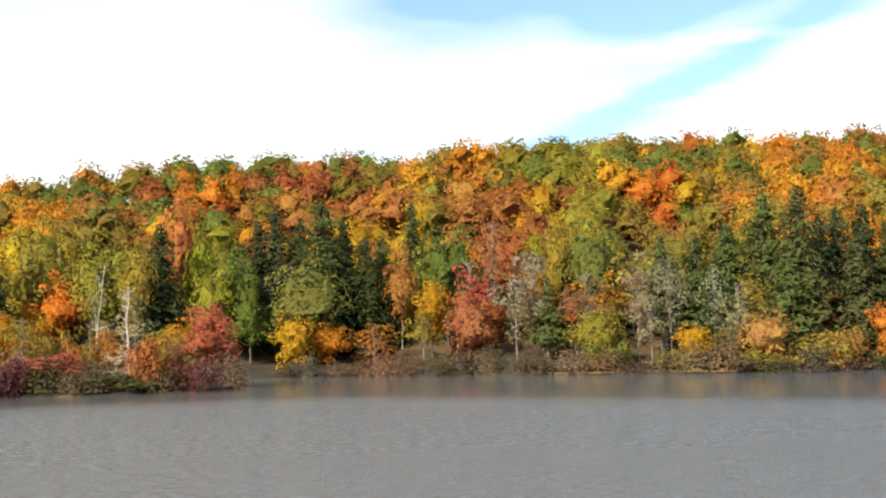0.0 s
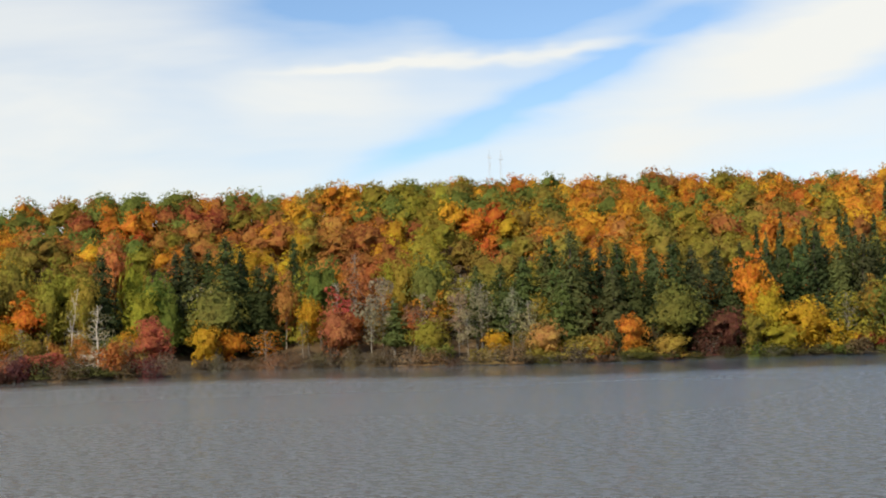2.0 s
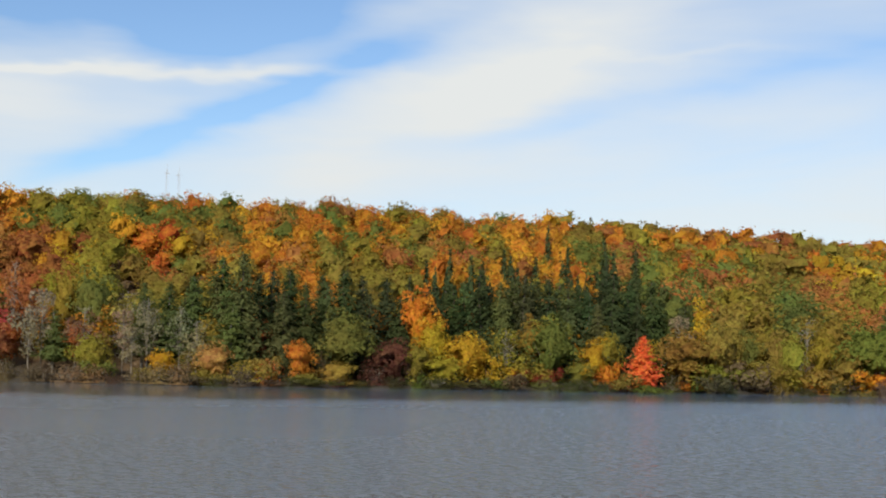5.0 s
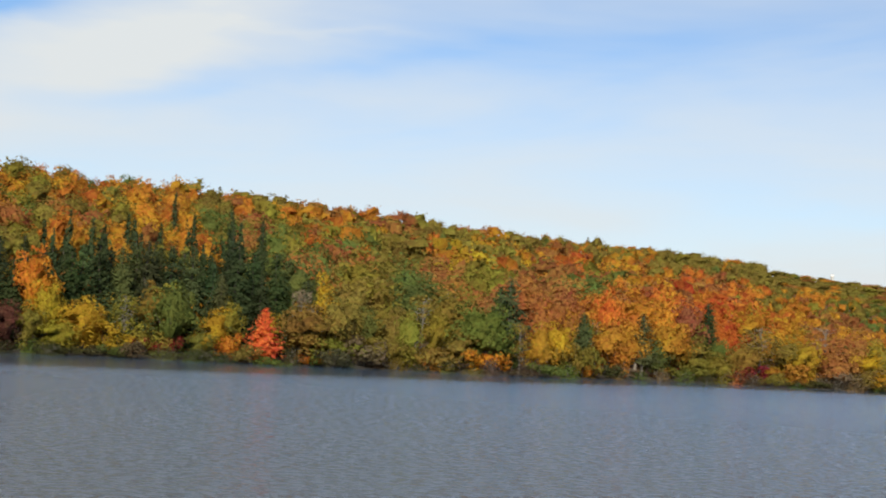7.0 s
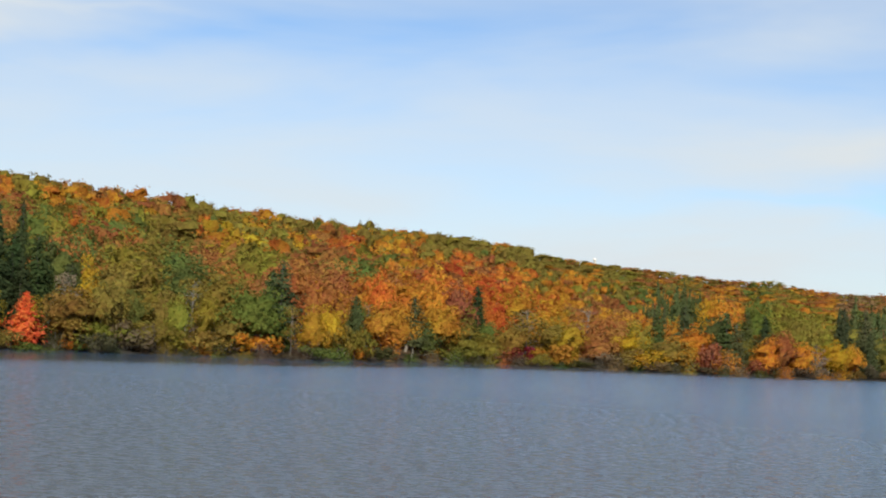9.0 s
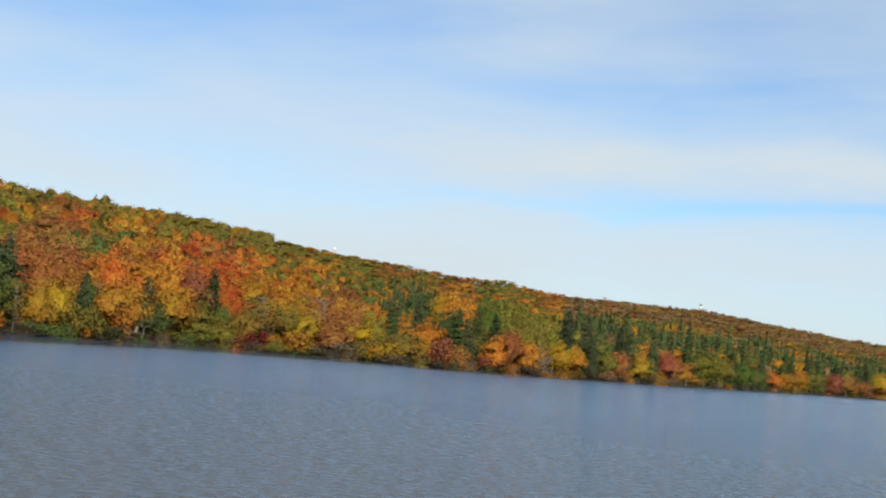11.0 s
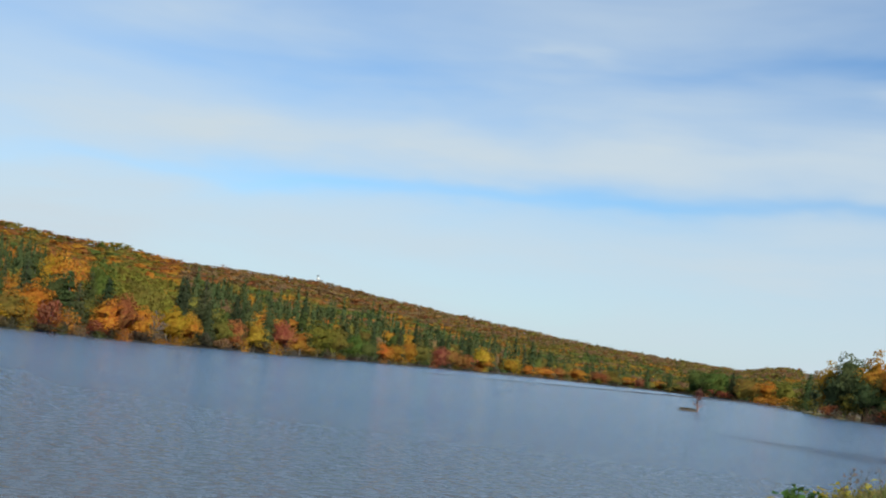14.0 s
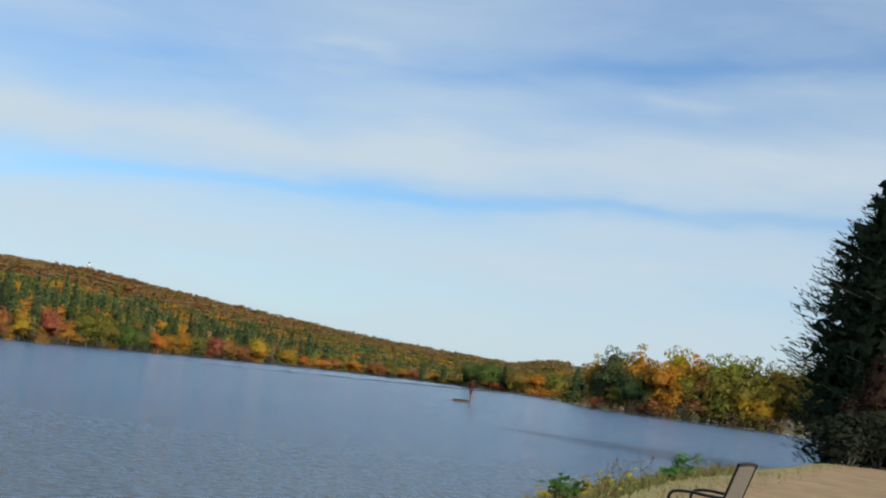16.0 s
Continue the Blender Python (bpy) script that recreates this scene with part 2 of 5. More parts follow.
RIDGE = ([-60, -25, -17, -13, -8.5, -2.7, 2.4, 8.8, 15, 20, 25, 29.5, 36, 44, 51, 55, 60, 63.3, 65.3, 69, 73, 76, 80.7, 85.2, 87.6, 89, 90.7, 93, 97, 110, 300],
         [3.5, 4.6, 5.35, 5.8, 6.3, 6.45, 6.7, 6.8, 6.65, 6.3, 6.15, 5.8, 5.3, 4.75, 4.05, 3.6, 3.15, 2.75, 2.75, 2.68, 2.2, 1.87, 1.4, 1.12, 1.0, 1.32, 1.34, 0.9, 0.7, 0.6, 2.0])
REACH = ([-60, 6, 14, 22, 30, 38, 45, 55, 65, 75, 85, 93, 110, 140, 300], [192, 192, 208, 265, 375, 480, 600, 800, 1050, 1400, 1700, 1700, 900, 500, 400])
CROWN = ([-60, 6, 14, 22, 30, 38, 45, 56, 66, 300], [4.2, 4.2, 4.5, 5.4, 5.8, 5.2, 4.8, 3.8, 3.6, 3.6])
BEACH = ([-60, 50, 75, 84, 88.7, 92.5, 97, 99.6, 101, 103, 107, 112, 118, 124, 300, 330], [8, 8, 9, 11, 18, 25, 37, 48, 58, 78, 96, 105, 120, 140, 140, 12])


def table(tab, a):
    return np.interp((np.asarray(a, float) + 60) % 360 - 60, tab[0], tab[1])


def land(bearing, dist):
    """Height of the ground over the water at a bearing in degrees and a distance."""
    a, d = np.broadcast_arrays(np.asarray(bearing, float), np.asarray(dist, float))
    x, y = np.sin(np.radians(a)) * d, np.cos(np.radians(a)) * d
    rs, rr, be = table(SHORE, a), table(REACH, a), table(BEACH, a)
    rs = rs + 1.6 * np.sin(a * 2.1) + 1.0 * np.sin(a * 5.3 + 1)
    top = EYE + rr * np.tan(np.radians(table(RIDGE, a))) - table(CROWN, a)
    s = np.clip((d - rs) / (rr - rs), 0, 1)
    far = 0.10 + 0.14 * np.clip((d - rs) / 8, 0, 1) + (top - 0.24) * (0.2 * s + 0.8 * s * s * (1.6 - 0.6 * s)) + 0.6 * np.sin(x * 0.045) * np.sin(y * 0.05) * s
    far = np.where(d > rr, top - 0.06 * (d - rr), far)
    far = np.maximum(far, 0.10)
    far = np.where((a > 90) & (a < 116) & (d < rr), np.minimum(far, 1.6 + 0.02 * (d - rs)), far)
    bank = -1.6 + 1.70 * np.clip((d - rs + 5) / 5, 0, 1)
    near = 1.33 + 0.10 * np.sin(x * 0.21) * np.sin(y * 0.17 + 1)
    fall = np.clip((be + 0.9 - d) / 0.9, -1, 1)
    near = np.where(fall < 1, -1.6 + (near + 1.6) * (0.5 + 0.5 * fall), near)
    lake = np.full_like(d, -1.6)
    # a low wooded point that runs out from the shore
    tip = np.clip((-5.6 - a) / 1.5, 0, 1)
    point = np.where((a < -4) & (a > -70), -1.6 + 2.4 * np.clip(1.25 - np.abs(d - 124.8 - 2 * (a < -12)) / 9.0, 0, 1) * tip ** 0.5, -1.6)
    z = np.maximum(np.maximum(lake, point), near)
    return np.where(d > rs, far, np.maximum(z, np.where(d > rs - 5, bank, -1.6)))


def spot(bearing, dist, sink=0.0):
    b = radians(bearing)
    return Vector((math.sin(b) * dist, math.cos(b) * dist, float(land(bearing, dist)) - sink))


def mesh_of(name, verts, faces, mat, smooth=False):
    """A mesh from arrays of corners and of quads or triangles."""
    verts, faces = np.asarray(verts, np.float32), np.asarray(faces, np.int32)
    me = bpy.data.meshes.new(name)
    n, k = faces.shape
    me.vertices.add(len(verts))
    me.vertices.foreach_set("co", verts.ravel())
    me.loops.add(n * k)
    me.loops.foreach_set("vertex_index", faces.ravel())
    me.polygons.add(n)
    me.polygons.foreach_set("loop_start", np.arange(n, dtype=np.int32) * k)
    if smooth:
        me.polygons.foreach_set("use_smooth", np.ones(n, bool))
    me.update(calc_edges=True)
    me.materials.append(mat)
    return me


def build_ground():
    az = np.concatenate([np.arange(-60, -24, 3.0), np.arange(-24, 112, 0.5), np.arange(112, 300, 4.0)])
    rows = []
    for a in az:
        rs, rr, be = (float(table(k, a)) for k in (SHORE, REACH, BEACH))
        ring = np.concatenate([[0.4], np.linspace(2, max(be - 4, 4), 14), np.linspace(be - 1.5, be + 2.2, 12)])
        last = ring[-1]
        lo = max(last + 1, 98.0)
        ring = np.concatenate([ring, np.linspace(lo, max(lo + 5, rs - 7), 16), np.linspace(rs - 5, rs + 4, 12), np.linspace(rs + 10, rr, 22), rr + np.array([20, 60, 150, 400, 900, 1800, 3300.0])])
        ring = np.maximum.accumulate(ring + np.arange(len(ring)) * 1e-3)
        rows.append(ring)
    d = np.array(rows)
    a = np.repeat(az[:, None], d.shape[1], 1)
    z = land(a, d)
    x, y = np.sin(np.radians(a)) * d, np.cos(np.radians(a)) * d
    n, k = d.shape
    idx = np.arange(n * k).reshape(n, k)
    nxt = np.roll(idx, -1, 0)
    quads = np.stack([idx[:, :-1], idx[:, 1:], nxt[:, 1:], nxt[:, :-1]], -1).reshape(-1, 4)
    v = np.stack([x, y, z], -1).reshape(-1, 3)
    me = mesh_of("ground", v, quads[:, ::-1], GROUND, True)
    be = table(BEACH, a)
    sandy = np.clip((be - d + 1.5) / 1.0, 0, 1) * np.clip((d - 0) / 1, 0, 1)
    sandy = np.where(d > table(SHORE, a) - 5, 0, sandy)
    grassy = np.where(d < be + 3, np.exp(-((be - d - 3.2) / 3.0) ** 2), 0.0)
    rim = np.where((a > 89) & (a < 112) & (d > table(SHORE, a) - 6) & (d < table(SHORE, a) + 25), 0.9, 0.0)
    # dark band: mud at the waterline, tree shade painted on up the bank
    gap = d - table(SHORE, a)
    mud_and_shade = np.where((a < 89) | (a > 112), np.clip((gap + 40) / 2, 0, 1) * np.clip((7 - gap) / 3, 0, 1), np.clip((gap + 12) / 2, 0, 1) * np.clip((-2 - gap) / 2, 0, 1)) * (d > 95)
    att = me.color_attributes.new("cover", "FLOAT_COLOR", "POINT")
    col = np.stack([sandy, np.maximum(grassy, rim), mud_and_shade, sandy * 0 + 1], -1).reshape(-1)
    att.data.foreach_set("color", col.astype(np.float32))
    ob = tagged(new("ground", me), "leaf-littered wooded slopes, sandy beach and dry grass round the lake", "ground", kind="structure")
    return ob


build_ground()


def build_water():
    az = np.concatenate([np.arange(-60, -24, 4.0), np.arange(-24, 112, 1.0), np.arange(112, 300, 4.0)])
    back = np.array([68, 60, 52, 44, 36, 28, 20, 14, 9, 5, 0.0])
    d2 = np.array([np.concatenate([[0.5, 15, 30, 38, 45], np.linspace(52, table(SHORE, a) - 70, 4) if table(SHORE, a) > 125 else np.linspace(50, 60, 4), table(SHORE, a) - back, [table(SHORE, a) + 30]]) for a in az])
    a2 = np.radians(np.repeat(az[:, None], d2.shape[1], 1))
    v = np.stack([np.sin(a2) * d2, np.cos(a2) * d2, d2 * 0], -1).reshape(-1, 3)
    n, k = a2.shape
    idx = np.arange(n * k).reshape(n, k)
    nxt = np.roll(idx, -1, 0)
    quads = np.stack([idx[:, :-1], idx[:, 1:], nxt[:, 1:], nxt[:, :-1]], -1).reshape(-1, 4)
    me = mesh_of("water", v, quads[:, ::-1], WATER)
    deg = np.degrees(a2)
    lee = 1 / (1 + (np.maximum(table(SHORE, deg) - d2, 0) / np.interp(deg, [-20, 25, 45, 58, 66, 75, 89, 91, 101, 104], [46, 44, 36, 20, 5, 1, 1, 48, 48, 1])) ** 12)
    lee = np.maximum(lee, 0.4 * np.exp(-((d2 - 63) / 21) ** 4) * np.clip((30 - deg) / 16, 0, 1))
    lee = np.maximum(lee, np.where((deg < -5) & (deg > -40), np.exp(-(np.abs(d2 - 115) / 9.0) ** 2), 0))
    me.attributes.new("calm", "FLOAT", "POINT").data.foreach_set("value", lee.ravel().astype(np.float32))
    tagged(new("water", me), "dark blue-grey lake with small wind ripples", "lake", kind="structure")


build_water()

# ---------------------------------------------------------------- plants
rng = np.random.default_rng(7)
HUES = {
    "orange": (0.49, 0.205, 0.036), "amber": (0.47, 0.225, 0.034), "yellow": (0.42, 0.265, 0.034), "lime": (0.26, 0.225, 0.042),
    "green": (0.125, 0.155, 0.040), "olive": (0.225, 0.178, 0.042), "rust": (0.36, 0.155, 0.052), "red": (0.34, 0.112, 0.062),
    "crimson": (0.20, 0.025, 0.026), "spruce": (0.056, 0.076, 0.034), "pine": (0.094, 0.118, 0.046), "grey": (0.24, 0.22, 0.14),
    # the dark purplish hue here has the shade on its maple mixed in
    "brown": (0.20, 0.145, 0.085), "umber": (0.25, 0.155, 0.075), "maroon": (0.11, 0.042, 0.038), "scarlet": (0.58, 0.15, 0.055), "flame": (0.50, 0.16, 0.036),
    # the last two are leaf hues darkened to stand for shade along the shore
    "straw": (0.35, 0.25, 0.065), "dun": (0.115, 0.085, 0.054), "moss": (0.078, 0.086, 0.034),
}


def unit(v):
    return v / np.maximum(np.linalg.norm(v, axis=-1, keepdims=True), 1e-9)


def cards(at, out, size, long=1.5, along=None):
    """Small crooked leaf sprays, one at each point, facing roughly outwards."""
    n = len(at)
    nrm = unit(unit(out) + rng.normal(0, 0.34, (n, 3)))
    u = np.cross(nrm, rng.normal(0, 1, (n, 3))) if along is None else along + rng.normal(0, 0.25, (n, 3))
    u = unit(u)
    v = unit(np.cross(nrm, u))
    s = np.asarray(size)[:, None] if np.ndim(size) else np.full((n, 1), size)
    s = s * rng.uniform(0.7, 1.3, (n, 1))
    tip = u * s * long * 0.5 * rng.uniform(0.75, 1.2, (n, 1))
    side = v * s * 0.5 * rng.uniform(0.7, 1.25, (n, 1))
    c = [at + tip, at - tip * 0.8 + side + nrm * s * 0.15, at - tip * 0.8 - side - nrm * s * 0.1]
    way = unit(unit(out) + 0.4 * nrm + [0, 0, 0.5])
    return np.concatenate([np.stack(c, 1), np.repeat(way[:, None], 3, 1)], 2).reshape(-1, 6)


def hull(c, rad, mid, rings, sides, shrink=0.76):
    """A closed lumpy skin just inside the lobes of a crown, so that the crown is dense."""
    lat = np.linspace(-0.5, 0.5, rings + 1) * np.pi
    lon = np.arange(sides) * 2 * np.pi / sides
    d = np.stack([np.cos(lat)[:, None] * np.cos(lon), np.cos(lat)[:, None] * np.sin(lon), np.sin(lat)[:, None] + 0 * lon], -1)
    rel = c - mid
    along = d @ rel.T
    inside = rad ** 2 - (np.sum(rel ** 2, 1) - along ** 2)
    reach = np.where(inside > 0, along + np.sqrt(np.maximum(inside, 0)), 0.4).max(-1) * shrink
    p = mid + d * reach[..., None]
    i, j = np.meshgrid(np.arange(rings), np.arange(sides), indexing="ij")
    k = (j + 1) % sides
    tri = np.concatenate([np.stack([p[i, j], p[i, k], p[i + 1, k]], 2).reshape(-1, 3, 3), np.stack([p[i, j], p[i + 1, k], p[i + 1, j]], 2).reshape(-1, 3, 3)])
    way = np.concatenate([np.stack([d[i, j], d[i, k], d[i + 1, k]], 2).reshape(-1, 3, 3), np.stack([d[i, j], d[i + 1, k], d[i + 1, j]], 2).reshape(-1, 3, 3)])
    flat_ = np.linalg.norm(np.cross(tri[:, 1] - tri[:, 0], tri[:, 2] - tri[:, 0]), axis=1)
    way = unit(way + [0, 0, 0.5])
    return np.concatenate([tri, way], 2)[flat_ > 1e-5].reshape(-1, 6)


def tube(path, radii, sides=6):
    """Corners and quads of a tapered tube along a path."""
    path = np.asarray(path, float)
    d = unit(np.gradient(path, axis=0))
    a = unit(np.cross(d, np.array([0.31, 0.77, 0.2])))
    b2 = np.cross(d, a)
    k = np.arange(sides) * 2 * np.pi / sides
    v = path[:, None] + np.asarray(radii, float)[:, None, None] * (a[:, None] * np.cos(k)[None, :, None] + b2[:, None] * np.sin(k)[None, :, None])
    i = np.arange(len(path) - 1)[:, None] * sides + np.arange(sides)[None]
    j = np.arange(len(path) - 1)[:, None] * sides + (np.arange(sides)[None] + 1) % sides
    return v.reshape(-1, 3), np.stack([i, j, j + sides, i + sides], -1).reshape(-1, 4)


def joined(parts):
    vs, fs, n = [], [], 0
    for v, f in parts:
        vs.append(v), fs.append(f + n)
        n += len(v)
    return np.concatenate(vs), np.concatenate(fs)


def wander(a, b, n, amount):
    """A crooked way from a to b."""
    a, b = np.asarray(a, float), np.asarray(b, float)
    s = np.linspace(0, 1, n)[:, None]
    return a + (b - a) * s + rng.normal(0, amount, (n, 3)) * np.sin(np.pi * s * 0.9)


def round_crown(n_cards, size, low=0.2, lobes=18, squeeze=1.0, skin=None, dome=0.0):
    """Points and outward ways of a lobed crown, 10 high and about 7 wide, with gaps between the lobes."""
    cz, rz, rx = 5 + 5 * low, 5 - 5 * low, 3.5 * squeeze
    c, rad = [], []
    for i in range(lobes):
        d = unit(rng.normal(0, 1, 3))
        k = rng.uniform(0.35 + 0.3 * dome, 0.98)
        taper = 1.0 - 0.35 * max(d[2], 0)
        c.append((d[0] * rx * k * taper, d[1] * rx * k * taper, cz + d[2] * rz * k)), rad.append(rng.uniform(0.55, 1.5 - 0.35 * dome) * squeeze ** 0.5)
    c, rad = np.array(c), np.array(rad)
    who = rng.choice(lobes, n_cards * 2, p=rad ** 2 / np.sum(rad ** 2))
    d = unit(rng.normal(0, 1, (n_cards * 2, 3)) + np.array([0, 0, 0.35]))
    at = c[who] + d * (rad[who] * rng.uniform(0.72, 1.06, n_cards * 2))[:, None] * np.array([1, 1, 0.85])
    gap = np.min(np.linalg.norm(at[:, None] - c[None], axis=2) / rad[None], axis=1)
    keep = np.argsort(-gap + rng.uniform(0, 0.25, len(gap)))[:n_cards]
    at, d = at[keep], d[keep]
    at[:, 2] = np.maximum(at[:, 2], 0.15)
    v = cards(at, unit(d + (0.2 + dome) * unit(at - np.array([0, 0, cz - 1.0]))), size)
    if skin:
        v = np.concatenate([v, hull(c, rad, np.array([0, 0, cz]), *skin)])
    return v, c


def cone_crown(n_level, n_branch, per, size, reach=1.9, low=0.06, droop=0.35, ragged=0.25, power=0.68, cap=9.0, sway=0.18, vary=0.18, long=1.7):
    """Drooping boughs in whorls round a 10 m stem."""
    at, out, along, sz = [], [], [], []
    for i in range(n_level):
        for k in range(int(n_branch * (0.45 + 1.1 * (1 - i / n_level)))):
            s = min(low + (0.985 - low) * (i + rng.uniform(-0.6, 1.2)) / n_level, 0.99)
            r0 = reach * (1 - s) ** power * (0.8 if s < 0.12 else 1.0) * rng.uniform(1 - vary, 1 + vary * 0.8) + 0.06
            r0 = min(r0, cap * rng.uniform(1 - vary * 0.6, 1 + vary * 0.5))
            a = rng.uniform(0, 2 * np.pi)
            r = r0 * rng.uniform(1 - ragged * 1.6, 1 + ragged)
            w = np.array([np.cos(a), np.sin(a), 0])
            for q in np.linspace(0.3, 1.0, per):
                p0 = w * r * q + np.array([0, 0, 10 * s + 0.25 * r * q - droop * r * q * q * 1.4])
                at.append(p0 + rng.normal(0, 0.10, 3) + np.cross(w, [0, 0, 1]) * rng.normal(0, sway) * r), out.append(np.array([0, 0, 0.45]) + w * 0.85), along.append(w * 0.6 + np.array([0, 0, -0.8]) + 0.9 * np.cross(w, [0, 0, 1]) * rng.normal())
                sz.append(size * (1.15 - 0.45 * q) * (0.35 + 0.65 * (1 - s) ** 0.5))
    return cards(np.array(at), np.array(out), np.array(sz), long, np.array(along))


def fitted(v, width, tall=10.0):
    """A crown scaled to its nominal width and height."""
    rad = np.percentile(np.hypot(v[:, 0], v[:, 1]), 96)
    return v * np.array([width / 2 / rad, width / 2 / rad, tall / np.percentile(v[:, 2], 99.6), 1, 1, 1])


def stem(height, r0, lean=0.25, limbs=0, crown=None, sides=6):
    path = wander((0, 0, -0.3), (rng.normal(0, lean), rng.normal(0, lean), height), 7, 0.08)
    parts = [tube(path, np.linspace(r0, r0 * 0.25, 7), sides)]
    for i in range(limbs):
        base = path[rng.integers(2, 6)]
        tip = crown[i % len(crown)] if crown is not None else base + unit(rng.normal(0, 1, 3) + [0, 0, 0.8]) * rng.uniform(1.5, 3)
        parts.append(tube(wander(base, tip, 5, 0.08), np.linspace(r0 * 0.42, r0 * 0.07, 5), 4))
    return joined(parts)


def twigs(n, base_low, base_high, length, r0, up=0.5, forks=2):
    """Bare crooked branches with forks."""
    parts = []
    for i in range(n):
        z = rng.uniform(base_low, base_high)
        w = unit(np.array([*rng.normal(0, 1, 2), up * rng.uniform(0.3, 1.5)]))
        a = np.array([0, 0, z])
        l = length * rng.uniform(0.5, 1.0) * (1.15 - 0.6 * (z - base_low) / max(base_high - base_low, 0.1))
        path = wander(a, a + w * l, 5, 0.12)
        parts.append(tube(path, np.linspace(r0, r0 * 0.25, 5), 3))
        for k in range(forks):
            b0 = path[rng.integers(1, 4)]
            w2 = unit(w + rng.normal(0, 0.6, 3))
            parts.append(tube(wander(b0, b0 + w2 * l * 0.5, 4, 0.07), np.linspace(r0 * 0.55, r0 * 0.15, 4), 3))
    return joined(parts)


def crown_mesh(name, v, mat):
    """Leaves as loose triangles; columns 3 to 5 are the way each one is lit, roughly outwards from its bough."""
    me = mesh_of(name, v[:, :3], np.arange(len(v), dtype=np.int32).reshape(-1, 3), mat, True)
    if v.shape[1] == 6:
        me.attributes.new("custom_normal", "FLOAT_VECTOR", "POINT").data.foreach_set("vector", v[:, 3:].astype(np.float32).ravel())
    return me


MADE = {}
NAMES = {"maple": ("maple_tree", "tree"), "tall": ("broadleaf_tree", "tree"), "spruce": ("spruce_tree", "tree"), "pine": ("pine_tree", "tree"),
         "thin": ("thin_tree", "tree"), "cone": ("maple_tree", "tree"), "birch": ("birch_tree", "tree"), "bush": ("shrub", "shrub"), "twig": ("bare_shrub", "shrub"), "dead": ("dead_tree", "tree")}
VARIANTS = {"cone": 1, "maple": 5, "tall": 4, "spruce": 4, "pine": 3, "thin": 4, "birch": 2, "bush": 4, "twig": 3, "dead": 1}


def first_of(kind):
    """The parts of one plant, about 10 m high (shrubs 3 m): (name, mesh) for each."""
    if kind == "maple":
        v, c = round_crown(1450, 0.275, 0.0, 44, 1.0, (8, 12, 0.66))
        v = fitted(v, 7.6)
        return [("trunk", mesh_of("trunk", *stem(6.5, 0.2, 0.2, 8, c), BARK, True)), ("crown", crown_mesh("crown", v, LEAF))]
    if kind == "tall":
        v, c = round_crown(1250, 0.27, 0.14, 36, 0.85, (8, 12, 0.64))
        v = fitted(v, 6.6)
        return [("trunk", mesh_of("trunk", *stem(8, 0.16, 0.3, 8, c), GREY_BARK, True)), ("crown", crown_mesh("crown", v, LEAF))]
    if kind == "spruce":
        v = cone_crown(40, 12, 7, 0.25, ragged=0.32, long=2.2)
        return [("trunk", mesh_of("trunk", *stem(9.7, 0.17, 0.05), BARK, True)), ("crown", crown_mesh("crown", v, NEEDLE))]
    if kind == "cone":
        v = fitted(cone_crown(26, 13, 6, 0.5, 2.6, 0.04, -0.1, 0.3, 0.8), 5.0)
        return [("trunk", mesh_of("trunk", *stem(9.5, 0.14, 0.1), BARK, True)), ("crown", crown_mesh("crown", v, LEAF))]
    if kind == "pine":
        v = cone_crown(26, 10, 9, 0.30, 2.3, 0.2, 0.1, 0.45, long=2.0)
        return [("trunk", mesh_of("trunk", *stem(9.6, 0.17, 0.08), GREY_BARK, True)), ("crown", crown_mesh("crown", v, NEEDLE))]
    if kind == "thin":
        v, c = round_crown(620, 0.27, 0.22, 16, 0.75)
        t1 = joined([stem(9.3, 0.11, 0.35, 6, c), twigs(40, 2.5, 9, 2.2, 0.035)])
        return [("trunk", mesh_of("trunk", *t1, GREY_BARK, True)), ("crown", crown_mesh("crown", v, LEAF))]
    if kind == "birch":
        v, c = round_crown(260, 0.26, 0.45, 12, 0.7)
        t1 = joined([stem(9.8, 0.13, 0.5, 3, c), twigs(26, 4.0, 9.4, 1.8, 0.03)])
        return [("trunk", mesh_of("trunk", *t1, PALE_BARK, True)), ("crown", crown_mesh("crown", v, LEAF))]
    if kind == "dead":
        v, c = round_crown(520, 0.24, 0.05, 16, 0.7)
        t1 = joined([stem(9.8, 0.12, 0.15), twigs(34, 0.4, 3.2, 3.4, 0.05, -0.12, 3), twigs(40, 3, 9.5, 1.7, 0.03)])
        return [("trunk", mesh_of("trunk", *t1, PALE_BARK, True)), ("crown", crown_mesh("crown", v, LEAF))]
    if kind == "bush":
        at, out = [], []
        c = np.column_stack([rng.normal(0, 0.75, 12), rng.normal(0, 0.75, 12), rng.uniform(0.6, 2.3, 12)])
        c[:, :2] *= (1.25 - 0.35 * c[:, 2:] / 2.3)
        d = unit(rng.normal(0, 1, (860, 3)) + [0, 0, 0.3])
        at = c[rng.integers(0, 12, 860)] + d * rng.uniform(0.45, 0.8, (860, 1))
        at[:, 2] = np.maximum(at[:, 2], 0.05)
        return [("stem", mesh_of("stem", *joined([stem(1.9, 0.04, 0.6) for _ in range(4)]), BARK, True)), ("foliage", crown_mesh("foliage", cards(at, d, 0.215), LEAF))]
    if kind == "twig":
        c = unit(rng.normal(0, 1, (760, 3)) + [0, 0, 0.7]) * rng.uniform(0.7, 1.9, (760, 1)) * [1, 1, 1.3] + [0, 0, 0.3]
        c[:, 2] = np.maximum(c[:, 2], 0.08)
